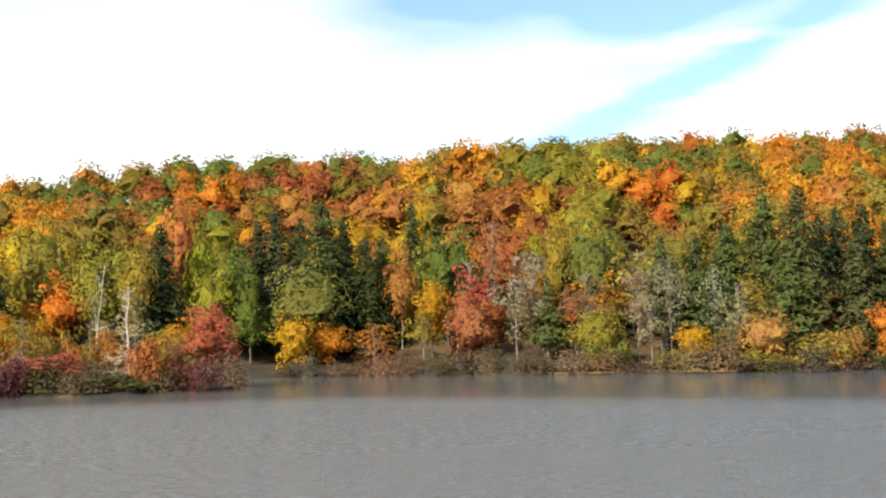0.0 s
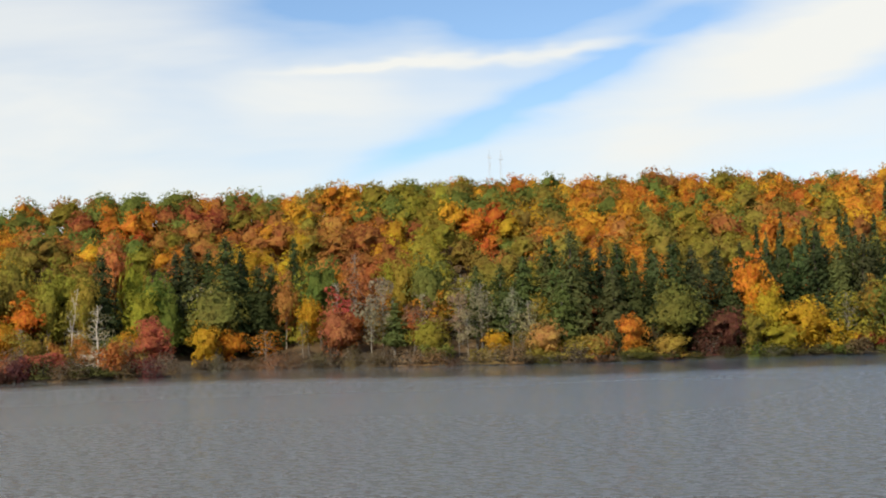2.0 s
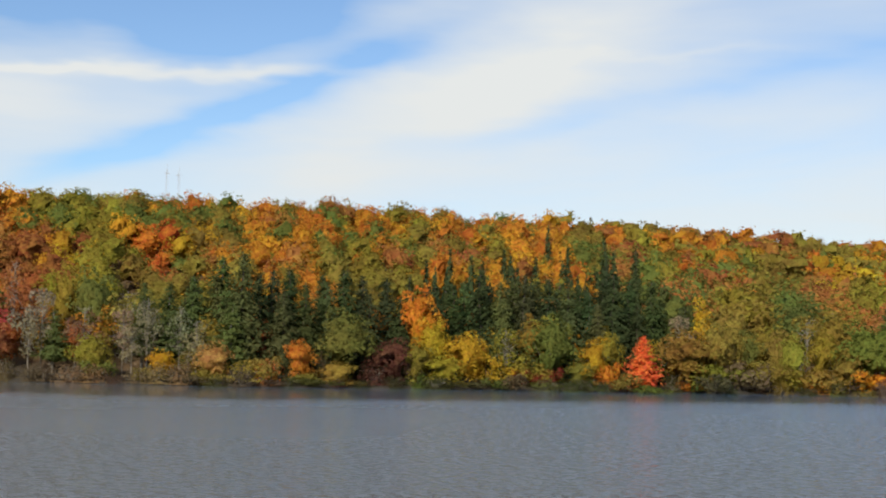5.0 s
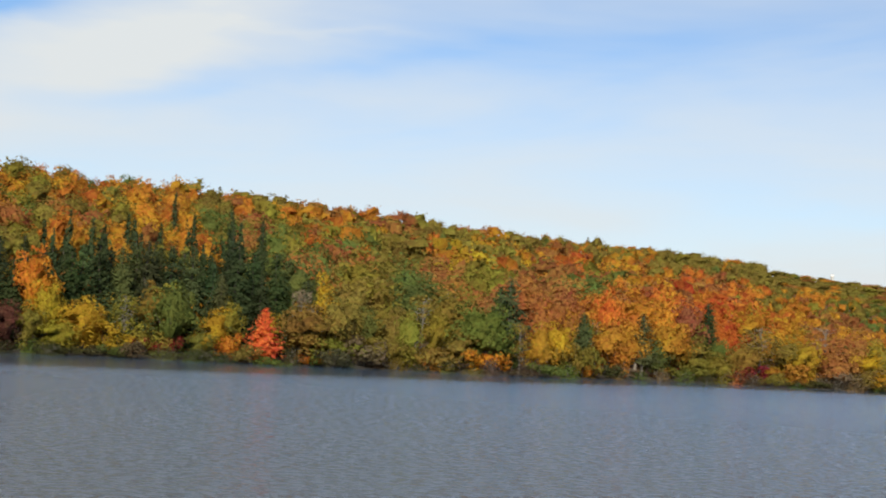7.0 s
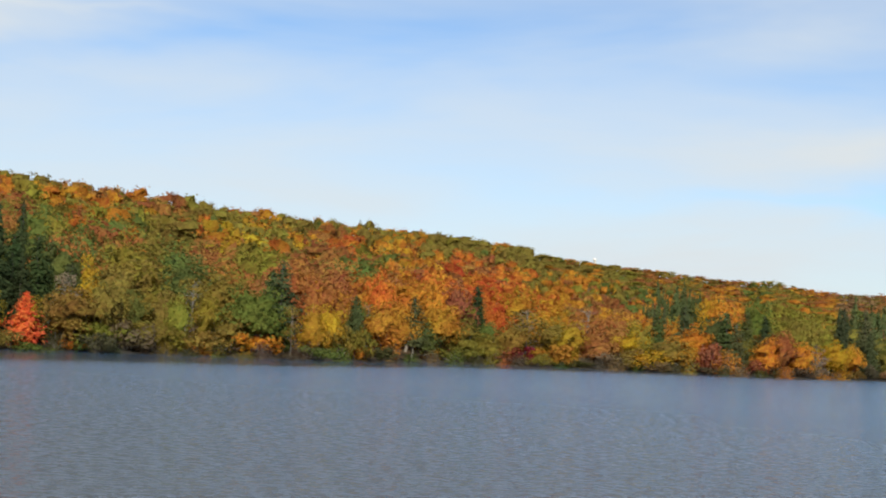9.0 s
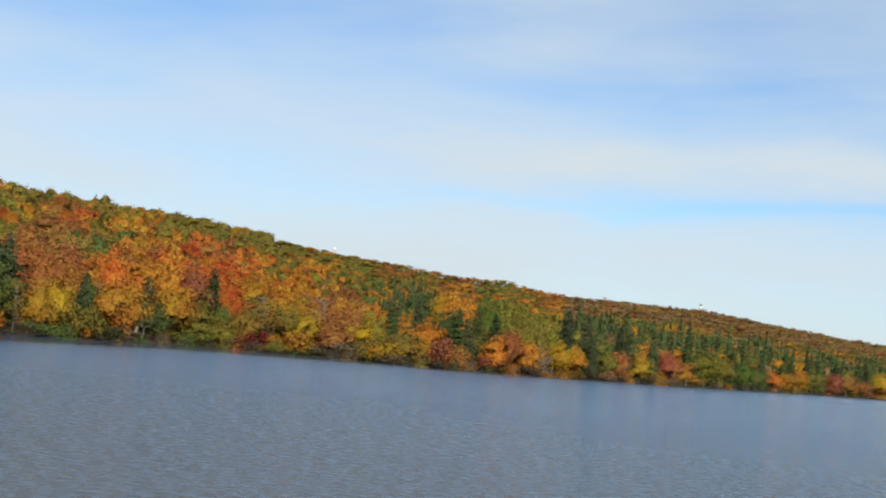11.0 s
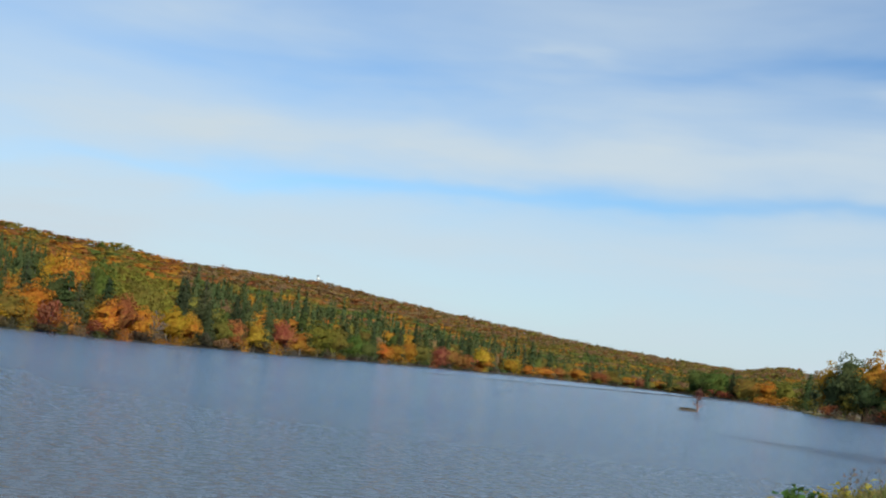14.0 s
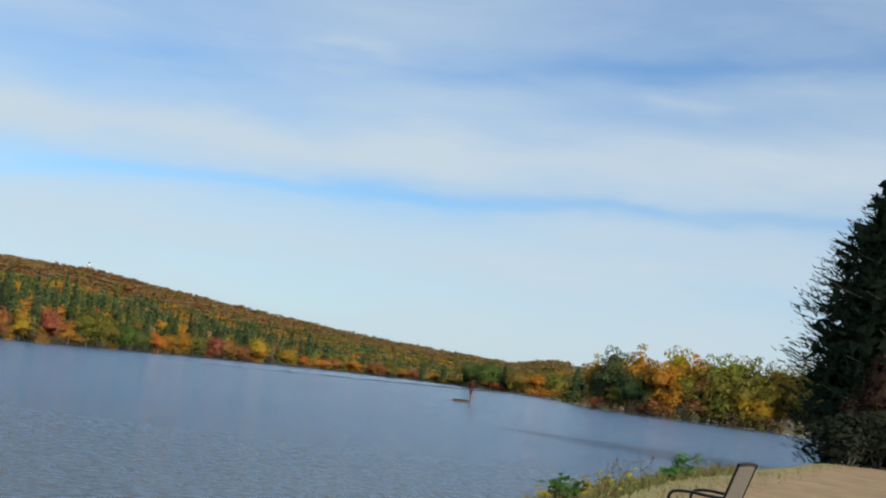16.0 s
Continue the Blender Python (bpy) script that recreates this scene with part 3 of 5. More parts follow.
        return [("stem", mesh_of("stem", *twigs(22, 0.0, 0.5, 2.9, 0.026, 1.6, 1), GREY_BARK, True)), ("foliage", crown_mesh("foliage", cards(c, c, 0.17), LEAF))]


SIZE = {"cone": (10.0, 5.0), "bush": (3.0, 3.4), "twig": (3.0, 3.6), "spruce": (10.0, 3.6), "pine": (10.0, 4.2), "thin": (10.0, 5.6), "birch": (10.0, 5.2), "dead": (10.0, 4.6), "maple": (10.0, 7.6), "tall": (10.0, 6.6)}
LOOK = {"cone": "young maple with a pointed crown", "maple": "maple with a broad crown", "tall": "broadleaf tree with a slim crown", "spruce": "spruce with drooping boughs", "pine": "pine with open tiers of boughs",
        "thin": "half-bare thin tree with grey twigs", "birch": "white-stemmed birch, half bare", "bush": "leafy shrub", "twig": "half-bare twiggy shrub", "dead": "half-dead tree with splayed pale boughs"}
PLACE = {"shore": "on the far shore", "point": "on the wooded point", "bank": "on the grassy bank", "slope": "on the slope"}
turn_count = [0]


def plant(kind, bearing, dist, height, width, hue, where="shore", lean=0.0):
    """One tree or shrub of that height and crown width, in metres, rooted in the ground."""
    turn_count[0] += 1
    variant = (turn_count[0] * 7) % VARIANTS[kind]
    h0, w0 = SIZE[kind]
    m = Matrix.LocRotScale(spot(bearing, dist, 0.08), Euler((0, radians(lean), 0 if lean else (turn_count[0] * 137.5) % 6.28)), (width / w0, width / w0, height / h0))
    if (kind, variant) in MADE:
        own = MADE[kind, variant].scale
        thing = copy_thing(MADE[kind, variant], m @ Matrix.Diagonal((1 / own[0], 1 / own[1], 1 / own[2], 1)))
    else:
        thing = MADE[kind, variant] = new(NAMES[kind][0])
        thing.matrix_basis = m
        for name, me in first_of(kind):
            new(name, me).parent = thing
    col = np.array(HUES[hue]) * np.random.default_rng(turn_count[0]).uniform(0.88, 1.14, 3)
    for ch in thing.children:
        ch.color = (*col, 1) if ch.name.split(".")[0] in ("crown", "foliage") else (0.2, 0.2, 0.2, 1)
    return tagged(thing, hue.replace("dun", "dull brown").replace("moss", "mossy green").replace("spruce", "dark green").replace("pine", "green") + " " + LOOK[kind] + " " + PLACE[where], NAMES[kind][1], PLACE[where][7:] + " " + NAMES[kind][1] + "s")

plant("spruce", -16.93, 150.2, 12.3, 6.4, "spruce")
plant("spruce", -15.92, 152.0, 11.5, 6.0, "spruce")
plant("spruce", -14.55, 149.4, 12.9, 6.7, "spruce")
plant("tall", -15.24, 155.2, 9.6, 4.6, "orange")
plant("bush", -13.88, 145.7, 4.7, 4.3, "orange")
plant("spruce", -9.09, 152.3, 12.0, 6.2, "spruce")
plant("maple", -12.81, 154.3, 12.1, 6.9, "olive")
plant("tall", -11.29, 151.7, 10.6, 6.0, "olive")
plant("tall", -12.24, 151.5, 7.6, 5.3, "orange")
plant("tall", -9.87, 150.6, 9.4, 4.5, "lime")
plant("maple", -10.57, 153.4, 11.6, 6.9, "lime")
plant("maple", -7.81, 155.6, 11.4, 3.9, "lime")
plant("tall", -8.53, 158.4, 13.4, 5.5, "rust")
plant("spruce", -5.49, 156.2, 13.0, 6.5, "spruce")
plant("spruce", -3.86, 153.7, 13.5, 7.0, "spruce")
plant("spruce", -2.50, 153.3, 10.8, 5.6, "spruce")
plant("maple", -4.29, 151.3, 9.0, 7.9, "green")
plant("tall", -6.97, 152.9, 10.0, 4.6, "green")
plant("maple", -7.47, 151.2, 8.2, 4.5, "lime")
plant("maple", -6.25, 150.7, 7.5, 4.5, "green")
plant("maple", -4.81, 148.1, 5.4, 4.0, "yellow")
plant("maple", -3.71, 149.2, 3.7, 4.5, "orange")
plant("spruce", -0.93, 158.7, 11.6, 4.3, "spruce")
plant("tall", -1.32, 153.2, 9.3, 3.8, "rust")
plant("thin", -2.23, 148.4, 4.4, 5.2, "amber")
plant("twig", -2.38, 147.0, 1.7, 4.4, "brown")
plant("twig", -1.14, 145.5, 1.7, 4.3, "brown")
plant("twig", -3.12, 147.9, 0.8, 2.9, "brown")
plant("maple", 0.18, 152.8, 10.8, 6.1, "green")
plant("tall", -0.35, 148.2, 6.7, 3.7, "amber")
plant("thin", 0.90, 148.9, 8.8, 5.2, "red")
plant("maple", 0.88, 145.1, 6.1, 5.4, "red")
plant("thin", 1.67, 150.9, 11.2, 4.5, "rust")
plant("twig", 0.21, 143.7, 1.8, 4.3, "brown")
plant("twig", 1.57, 142.0, 1.2, 4.2, "brown")
plant("twig", 2.81, 140.4, 1.1, 4.2, "brown")
plant("thin", -0.62, 147.1, 4.5, 2.9, "olive")
plant("thin", 2.89, 144.8, 8.9, 4.0, "grey")
plant("pine", 3.36, 144.2, 6.8, 4.2, "pine")
plant("thin", 2.38, 144.0, 7.5, 4.3, "grey")
plant("tall", 3.78, 149.7, 11.0, 3.8, "olive")
plant("maple", 4.89, 148.8, 10.0, 6.6, "green")
plant("thin", 4.61, 142.9, 7.3, 4.3, "brown")
plant("maple", 4.94, 138.9, 4.6, 4.8, "lime")
plant("bush", 5.04, 138.1, 2.2, 3.5, "green")
plant("thin", 6.21, 141.1, 7.3, 3.6, "grey")
plant("pine", 6.98, 142.8, 9.8, 4.9, "pine")
plant("thin", 7.21, 140.3, 9.0, 3.5, "grey")
plant("pine", 8.08, 141.9, 9.1, 5.4, "pine")
plant("thin", 6.55, 139.3, 5.6, 3.5, "grey")
plant("maple", 7.75, 136.9, 3.1, 3.4, "yellow")
plant("bush", 7.36, 136.5, 1.7, 2.7, "olive")
plant("thin", 8.54, 140.1, 7.4, 3.5, "grey")
plant("spruce", 9.06, 142.7, 10.0, 5.2, "pine")
plant("thin", 9.26, 138.9, 6.4, 4.2, "grey")
plant("maple", 10.07, 135.3, 4.3, 4.7, "straw")
plant("thin", 8.97, 136.8, 3.0, 4.1, "olive")
plant("pine", 10.30, 144.9, 11.9, 6.6, "pine")
plant("pine", 10.73, 137.8, 8.0, 5.0, "pine")
plant("spruce", 11.16, 140.0, 12.7, 6.6, "pine")
plant("spruce", 11.85, 142.8, 10.7, 5.6, "spruce")
plant("bush", 9.67, 134.8, 1.9, 4.7, "olive")
plant("twig", 11.37, 134.2, 2.4, 5.3, "straw")
plant("twig", 12.33, 134.9, 2.9, 4.0, "rust")
plant("spruce", 13.18, 142.3, 11.8, 6.1, "spruce")
plant("spruce", 13.87, 141.4, 9.9, 5.1, "spruce")
plant("spruce", 12.91, 139.9, 9.7, 5.0, "pine")
plant("maple", 13.66, 136.7, 4.5, 3.4, "orange")
plant("bush", 12.34, 134.9, 3.5, 3.3, "olive")
plant("spruce", 15.54, 146.4, 11.9, 6.2, "spruce")
plant("spruce", 14.81, 143.6, 9.9, 5.1, "pine")
plant("maple", 15.59, 139.0, 8.3, 7.6, "green")
plant("maple", 15.38, 137.3, 2.7, 4.1, "straw")
plant("spruce", 16.66, 144.2, 9.4, 4.9, "spruce")
plant("spruce", 17.38, 147.8, 10.7, 5.6, "spruce")
plant("spruce", 18.03, 146.1, 9.3, 4.8, "spruce")
plant("maple", 17.73, 139.8, 5.1, 6.2, "maroon")
plant("twig", 17.01, 138.5, 2.8, 4.9, "maroon")
plant("spruce", 9.06, 145.0, 9.6, 5.0, "spruce")
plant("spruce", 10.04, 144.3, 10.2, 5.3, "pine")
plant("spruce", 12.46, 144.8, 10.9, 5.7, "spruce")
plant("spruce", 14.59, 146.4, 10.7, 5.6, "spruce")
plant("spruce", 16.34, 147.8, 11.0, 5.7, "spruce")
plant("spruce", -16.37, 153.4, 11.5, 6.0, "spruce")
plant("spruce", -15.24, 153.7, 12.0, 6.2, "spruce")
plant("spruce", -5.99, 156.1, 11.8, 5.9, "spruce")
plant("spruce", -4.64, 156.5, 12.1, 6.3, "spruce")
plant("spruce", -3.23, 156.8, 11.8, 6.1, "spruce")
plant("spruce", -1.94, 155.5, 10.3, 5.4, "pine")
plant("bush", 10.39, 134.3, 0.9, 4.0, "straw")
plant("bush", 13.96, 136.1, 1.2, 3.4, "olive")
plant("bush", 16.05, 137.8, 0.7, 2.8, "straw")
plant("tall", 18.82, 145.2, 10.9, 6.2, "amber")
plant("maple", 19.49, 142.7, 7.3, 4.3, "yellow")
plant("spruce", 20.30, 151.7, 10.5, 5.5, "spruce")
plant("maple", 18.79, 140.7, 5.3, 4.2, "olive")
plant("maple", 20.98, 143.3, 5.9, 6.8, "yellow")
plant("maple", 19.92, 140.8, 3.4, 4.9, "lime")
plant("spruce", 21.50, 152.7, 12.8, 6.7, "spruce")
plant("spruce", 22.38, 152.4, 11.5, 6.0, "pine")
plant("spruce", 23.49, 155.2, 12.3, 6.4, "spruce")
plant("spruce", 24.49, 156.0, 12.2, 6.3, "spruce")
plant("bush", 22.01, 143.1, 3.1, 4.3, "yellow")
plant("bush", 23.24, 144.0, 2.9, 4.3, "olive")
plant("thin", 22.70, 146.6, 6.6, 5.1, "olive")
plant("maple", 23.79, 148.5, 8.0, 4.4, "olive")
plant("maple", 24.66, 147.1, 8.3, 6.6, "green")
plant("bush", 23.50, 144.2, 2.1, 2.9, "crimson")
plant("bush", 24.60, 145.1, 2.8, 2.2, "crimson")
plant("bush", 24.38, 144.9, 0.8, 3.6, "green")
plant("spruce", 25.37, 153.7, 11.3, 5.9, "pine")
plant("spruce", 26.24, 155.4, 10.7, 5.6, "spruce")
plant("spruce", 27.33, 156.2, 13.4, 7.0, "spruce")
plant("spruce", 26.63, 152.7, 9.4, 4.9, "pine")
plant("maple", 26.54, 147.6, 5.7, 5.1, "yellow")
plant("maple", 25.95, 146.1, 3.3, 3.6, "olive")
plant("bush", 27.19, 147.1, 3.7, 2.9, "orange")
plant("spruce", 28.95, 157.5, 12.4, 6.4, "spruce")
plant("spruce", 28.36, 155.0, 9.7, 5.0, "spruce")
plant("cone", 28.59, 146.7, 6.1, 4.2, "scarlet")
plant("thin", 29.87, 152.5, 6.1, 4.6, "olive")
plant("thin", 30.09, 155.8, 8.6, 4.6, "grey")
plant("maple", 30.48, 151.2, 7.0, 8.3, "olive")
plant("maple", 31.82, 153.8, 8.2, 6.1, "olive")
plant("bush", 30.53, 150.3, 1.3, 3.0, "orange")
plant("bush", 31.61, 151.6, 3.1, 6.8, "olive")
plant("bush", 32.94, 153.2, 4.0, 5.3, "brown")
plant("tall", 31.06, 158.9, 10.8, 4.0, "yellow")
plant("pine", 30.33, 160.1, 9.6, 6.0, "pine")
plant("maple", 33.04, 157.3, 7.1, 4.7, "green")
plant("maple", 33.91, 154.3, 4.1, 6.1, "olive")
plant("maple", 34.86, 156.4, 6.6, 3.9, "lime")
plant("tall", 36.06, 159.8, 7.4, 4.0, "lime")
plant("thin", 35.45, 161.1, 9.2, 4.8, "olive")
plant("maple", 34.26, 158.7, 7.2, 4.7, "olive")
plant("bush", 34.76, 155.3, 2.8, 4.6, "lime")
plant("bush", 36.43, 157.3, 3.7, 6.3, "olive")
plant("twig", 35.73, 156.4, 1.7, 4.7, "orange")
plant("maple", 38.19, 160.4, 8.4, 8.8, "green")
plant("maple", 37.14, 159.1, 5.7, 5.5, "olive")
plant("bush", 38.09, 159.2, 3.1, 5.5, "orange")
plant("pine", 39.24, 167.6, 11.9, 7.4, "pine")
plant("spruce", 38.77, 169.0, 10.7, 5.6, "pine")
plant("tall", 40.52, 170.3, 9.9, 5.1, "rust")
plant("maple", 40.64, 164.7, 6.7, 4.9, "yellow")
plant("thin", 39.72, 164.2, 6.5, 4.1, "olive")
plant("maple", 41.33, 167.2, 6.7, 5.0, "yellow")
plant("spruce", 42.47, 174.1, 8.4, 4.4, "pine")
plant("spruce", 19.55, 150.3, 10.7, 5.6, "spruce")
plant("spruce", 20.78, 155.1, 10.8, 5.6, "pine")
plant("spruce", 21.89, 156.0, 11.1, 5.8, "spruce")
plant("spruce", 23.00, 156.8, 11.5, 6.0, "pine")
plant("spruce", 23.99, 157.6, 11.8, 6.1, "spruce")
plant("spruce", 24.99, 158.4, 11.7, 6.1, "pine")
plant("spruce", 25.86, 159.1, 11.3, 5.9, "spruce")
plant("spruce", 26.85, 160.8, 12.1, 6.3, "spruce")
plant("spruce", 27.96, 161.7, 12.4, 6.4, "spruce")
plant("spruce", 29.45, 162.0, 11.9, 6.2, "pine")
plant("bush", 41.79, 167.8, 4.9, 4.2, "olive")
plant("bush", 42.69, 170.9, 2.4, 2.5, "orange")
plant("bush", 42.47, 170.1, 5.1, 4.2, "olive")
plant("maple", 43.70, 175.5, 7.8, 7.0, "orange")
plant("maple", 43.59, 183.1, 12.1, 5.5, "orange")
plant("maple", 43.95, 176.3, 7.2, 7.9, "orange")
plant("thin", 42.97, 175.9, 7.7, 5.2, "olive")
plant("pine", 45.02, 188.7, 9.0, 5.6, "pine")
plant("maple", 46.12, 191.7, 8.9, 8.6, "orange")
plant("maple", 45.68, 190.2, 5.4, 5.7, "green")
plant("bush", 42.70, 170.9, 2.1, 2.5, "orange")
plant("maple", 47.22, 193.5, 6.4, 6.7, "olive")
plant("bush", 46.80, 190.8, 2.4, 5.7, "olive")
plant("spruce", 47.76, 204.4, 11.6, 6.0, "spruce")
plant("maple", 46.91, 200.0, 12.1, 6.0, "red")
plant("maple", 45.96, 199.2, 11.1, 6.9, "orange")
plant("maple", 48.20, 194.2, 4.4, 7.7, "olive")
plant("twig", 48.93, 194.4, 3.1, 5.8, "rust")
plant("thin", 49.92, 200.0, 8.7, 10.9, "olive")
plant("maple", 49.36, 197.1, 6.1, 6.9, "olive")
plant("bush", 49.86, 195.9, 3.1, 4.9, "crimson")
plant("maple", 50.45, 196.9, 2.7, 4.9, "yellow")
plant("maple", 51.21, 201.2, 7.5, 7.0, "olive")
plant("maple", 51.91, 200.3, 6.9, 7.0, "yellow")
plant("thin", 52.57, 204.4, 9.3, 9.1, "rust")
plant("bush", 51.48, 198.6, 3.6, 5.9, "orange")
plant("maple", 52.94, 202.1, 6.0, 8.0, "rust")
plant("bush", 53.31, 201.7, 3.0, 7.0, "brown")
plant("maple", 53.95, 204.7, 7.2, 5.1, "rust")
plant("twig", 52.41, 200.2, 2.1, 5.0, "brown")
plant("maple", 54.73, 205.0, 7.7, 6.1, "lime")
plant("bush", 54.43, 203.5, 3.4, 6.1, "olive")
plant("maple", 54.51, 204.7, 6.8, 7.1, "yellow")
plant("bush", 54.97, 204.5, 3.4, 7.1, "yellow")
plant("maple", 53.77, 206.4, 6.1, 5.1, "red")
plant("spruce", 55.66, 213.8, 9.5, 4.9, "pine")
plant("spruce", 56.76, 213.4, 10.4, 5.4, "pine")
plant("maple", 56.27, 206.1, 5.3, 8.2, "olive")
plant("maple", 58.30, 232.0, 12.6, 8.2, "amber")
plant("tall", 57.72, 236.0, 12.2, 7.0, "yellow")
plant("tall", 59.73, 229.0, 12.6, 6.4, "green")
plant("pine", 57.05, 222.0, 11.6, 7.0, "pine")
plant("maple", 57.21, 207.6, 7.6, 7.2, "orange")
plant("maple", 56.94, 205.5, 4.1, 6.1, "amber")
plant("tall", 58.15, 212.1, 9.6, 6.3, "pine")
plant("pine", 58.52, 210.3, 9.6, 6.0, "pine")
plant("pine", 58.94, 209.5, 7.9, 4.9, "pine")
plant("twig", 58.54, 206.3, 4.4, 6.2, "orange")
plant("bush", 57.90, 205.9, 5.3, 4.1, "red")
plant("spruce", 59.38, 214.7, 10.0, 5.2, "pine")
plant("spruce", 60.14, 215.1, 9.3, 4.8, "spruce")
plant("maple", 60.23, 208.1, 6.0, 6.2, "orange")
plant("bush", 59.82, 206.9, 2.7, 4.1, "red")
plant("maple", 60.83, 209.4, 7.1, 7.3, "rust")
plant("maple", 61.48, 212.0, 5.5, 6.3, "orange")
plant("maple", 61.50, 218.0, 9.9, 6.5, "olive")
plant("thin", 62.22, 218.2, 5.6, 4.3, "grey")
plant("maple", 62.95, 222.4, 6.3, 6.6, "yellow")
plant("maple", 63.70, 226.8, 5.7, 4.5, "amber")
plant("twig", 62.16, 215.8, 2.9, 4.3, "brown")
plant("spruce", 63.32, 232.1, 11.6, 6.0, "spruce")
plant("spruce", 64.19, 238.3, 11.7, 6.1, "pine")
plant("spruce", 64.39, 233.7, 7.8, 4.1, "pine")
plant("maple", 65.06, 236.5, 5.2, 5.9, "olive")
plant("maple", 65.54, 240.0, 5.5, 5.4, "rust")
plant("spruce", 65.57, 245.2, 9.9, 5.1, "spruce")
plant("maple", 66.52, 246.9, 5.7, 6.1, "yellow")
plant("spruce", 67.03, 255.6, 10.3, 5.4, "pine")
plant("maple", 67.71, 255.4, 6.6, 5.7, "red")
plant("spruce", 66.07, 249.7, 9.7, 5.0, "pine")
plant("pine", 68.50, 271.9, 9.1, 5.6, "pine")
plant("maple", 68.46, 266.1, 4.7, 6.6, "orange")
plant("maple", 69.25, 282.0, 7.7, 8.4, "olive")
plant("maple", 69.98, 294.6, 7.2, 7.3, "olive")
plant("maple", 70.70, 309.1, 6.1, 7.7, "green")
plant("spruce", 69.20, 286.9, 11.0, 5.7, "pine")
plant("spruce", 70.41, 308.7, 9.6, 5.0, "pine")
plant("maple", 71.41, 321.5, 5.5, 6.4, "green")
plant("maple", 72.00, 332.6, 5.2, 6.6, "orange")
plant("maple", 72.70, 350.1, 5.2, 7.0, "amber")
plant("spruce", 71.60, 330.1, 8.7, 4.5, "pine")
plant("spruce", 72.77, 356.7, 9.3, 4.8, "pine")
plant("maple", 73.72, 375.6, 6.6, 7.5, "olive")
plant("maple", 73.14, 361.1, 6.9, 5.4, "orange")
plant("maple", 74.52, 395.6, 6.5, 7.9, "red")
plant("maple", 75.09, 409.8, 6.3, 8.2, "rust")
plant("spruce", 73.92, 386.4, 9.6, 5.0, "pine")
plant("spruce", 75.50, 428.0, 10.7, 5.6, "pine")
plant("maple", 76.42, 446.2, 8.4, 8.9, "yellow")
plant("maple", 75.78, 427.0, 5.3, 8.5, "red")
plant("maple", 77.69, 487.3, 5.9, 8.7, "yellow")
plant("maple", 74.47, 394.2, 4.5, 5.9, "red")
plant("maple", 75.58, 422.0, 5.1, 6.7, "rust")
plant("maple", 76.44, 446.7, 5.9, 8.9, "orange")
plant("maple", 73.19, 362.3, 6.0, 5.4, "amber")
plant("maple", 72.24, 338.4, 4.3, 6.7, "orange")
plant("maple", 78.45, 512.2, 4.9, 7.6, "amber")
plant("maple", 79.20, 536.5, 4.6, 10.7, "orange")
plant("maple", 79.81, 556.4, 5.3, 9.4, "rust")
plant("maple", 80.68, 572.7, 5.3, 11.4, "orange")
plant("maple", 81.55, 585.7, 5.3, 10.5, "rust")
plant("maple", 82.14, 594.7, 6.8, 11.8, "olive")
plant("maple", 83.27, 611.6, 4.9, 6.1, "red")
plant("spruce", 76.85, 468.0, 11.6, 6.0, "pine")
plant("spruce", 75.86, 436.9, 10.7, 5.6, "pine")
plant("spruce", 74.62, 407.0, 9.7, 5.0, "spruce")
plant("spruce", 78.25, 513.5, 10.4, 5.4, "pine")
plant("spruce", 79.37, 552.1, 10.4, 5.4, "pine")
plant("spruce", 73.63, 381.2, 8.9, 4.6, "pine")
plant("spruce", 82.35, 606.8, 9.8, 5.1, "pine")
plant("spruce", 83.59, 625.4, 9.0, 4.7, "pine")
plant("spruce", 81.00, 587.5, 9.1, 4.7, "pine")
plant("spruce", 84.57, 628.7, 9.1, 4.7, "pine")
plant("maple", 85.76, 613.7, 11.6, 18.3, "green")
plant("maple", 86.47, 612.1, 12.9, 18.3, "green")
plant("spruce", 87.20, 608.5, 12.6, 6.6, "spruce")
plant("spruce", 86.02, 612.4, 9.7, 5.0, "spruce")
plant("maple", 87.93, 602.9, 11.1, 15.0, "olive")
plant("bush", 86.80, 608.5, 4.5, 9.1, "red")
plant("maple", 88.77, 542.0, 9.3, 13.5, "amber")
plant("maple", 89.35, 493.0, 9.8, 9.8, "olive")
plant("maple", -16.16, 130.0, 4.7, 4.5, "orange", "point")
plant("maple", -17.28, 132.0, 5.3, 4.6, "orange", "point")
plant("maple", -15.48, 129.0, 2.7, 3.8, "orange", "point")
plant("twig", -16.39, 123.0, 2.7, 5.5, "brown", "point")
plant("twig", -15.26, 122.0, 2.2, 4.3, "brown", "point")
plant("twig", -17.28, 122.0, 2.1, 4.8, "brown", "point")
plant("tall", -13.23, 128.0, 4.7, 2.8, "amber", "point")
plant("twig", -14.12, 125.0, 1.6, 3.7, "rust", "point")
plant("twig", -12.61, 127.0, 2.6, 3.8, "brown", "point")
plant("bush", -13.43, 126.0, 1.1, 3.7, "olive", "point")
plant("twig", -12.03, 123.0, 2.3, 3.6, "red", "point")
plant("bush", -11.44, 122.0, 2.2, 4.3, "red", "point")
plant("bush", -12.26, 123.0, 1.5, 3.1, "red", "point")
plant("birch", -10.47, 126.0, 7.9, 2.5, "olive", "point", 5.0)
plant("twig", -10.97, 124.0, 1.0, 3.1, "brown", "point")
plant("thin", -10.13, 127.0, 4.1, 3.2, "olive", "point")
plant("dead", -9.28, 122.0, 6.2, 3.3, "grey", "point")
plant("thin", -9.66, 126.0, 2.4, 3.7, "grey", "point")
plant("maple", -8.58, 128.0, 3.5, 3.8, "lime", "point")
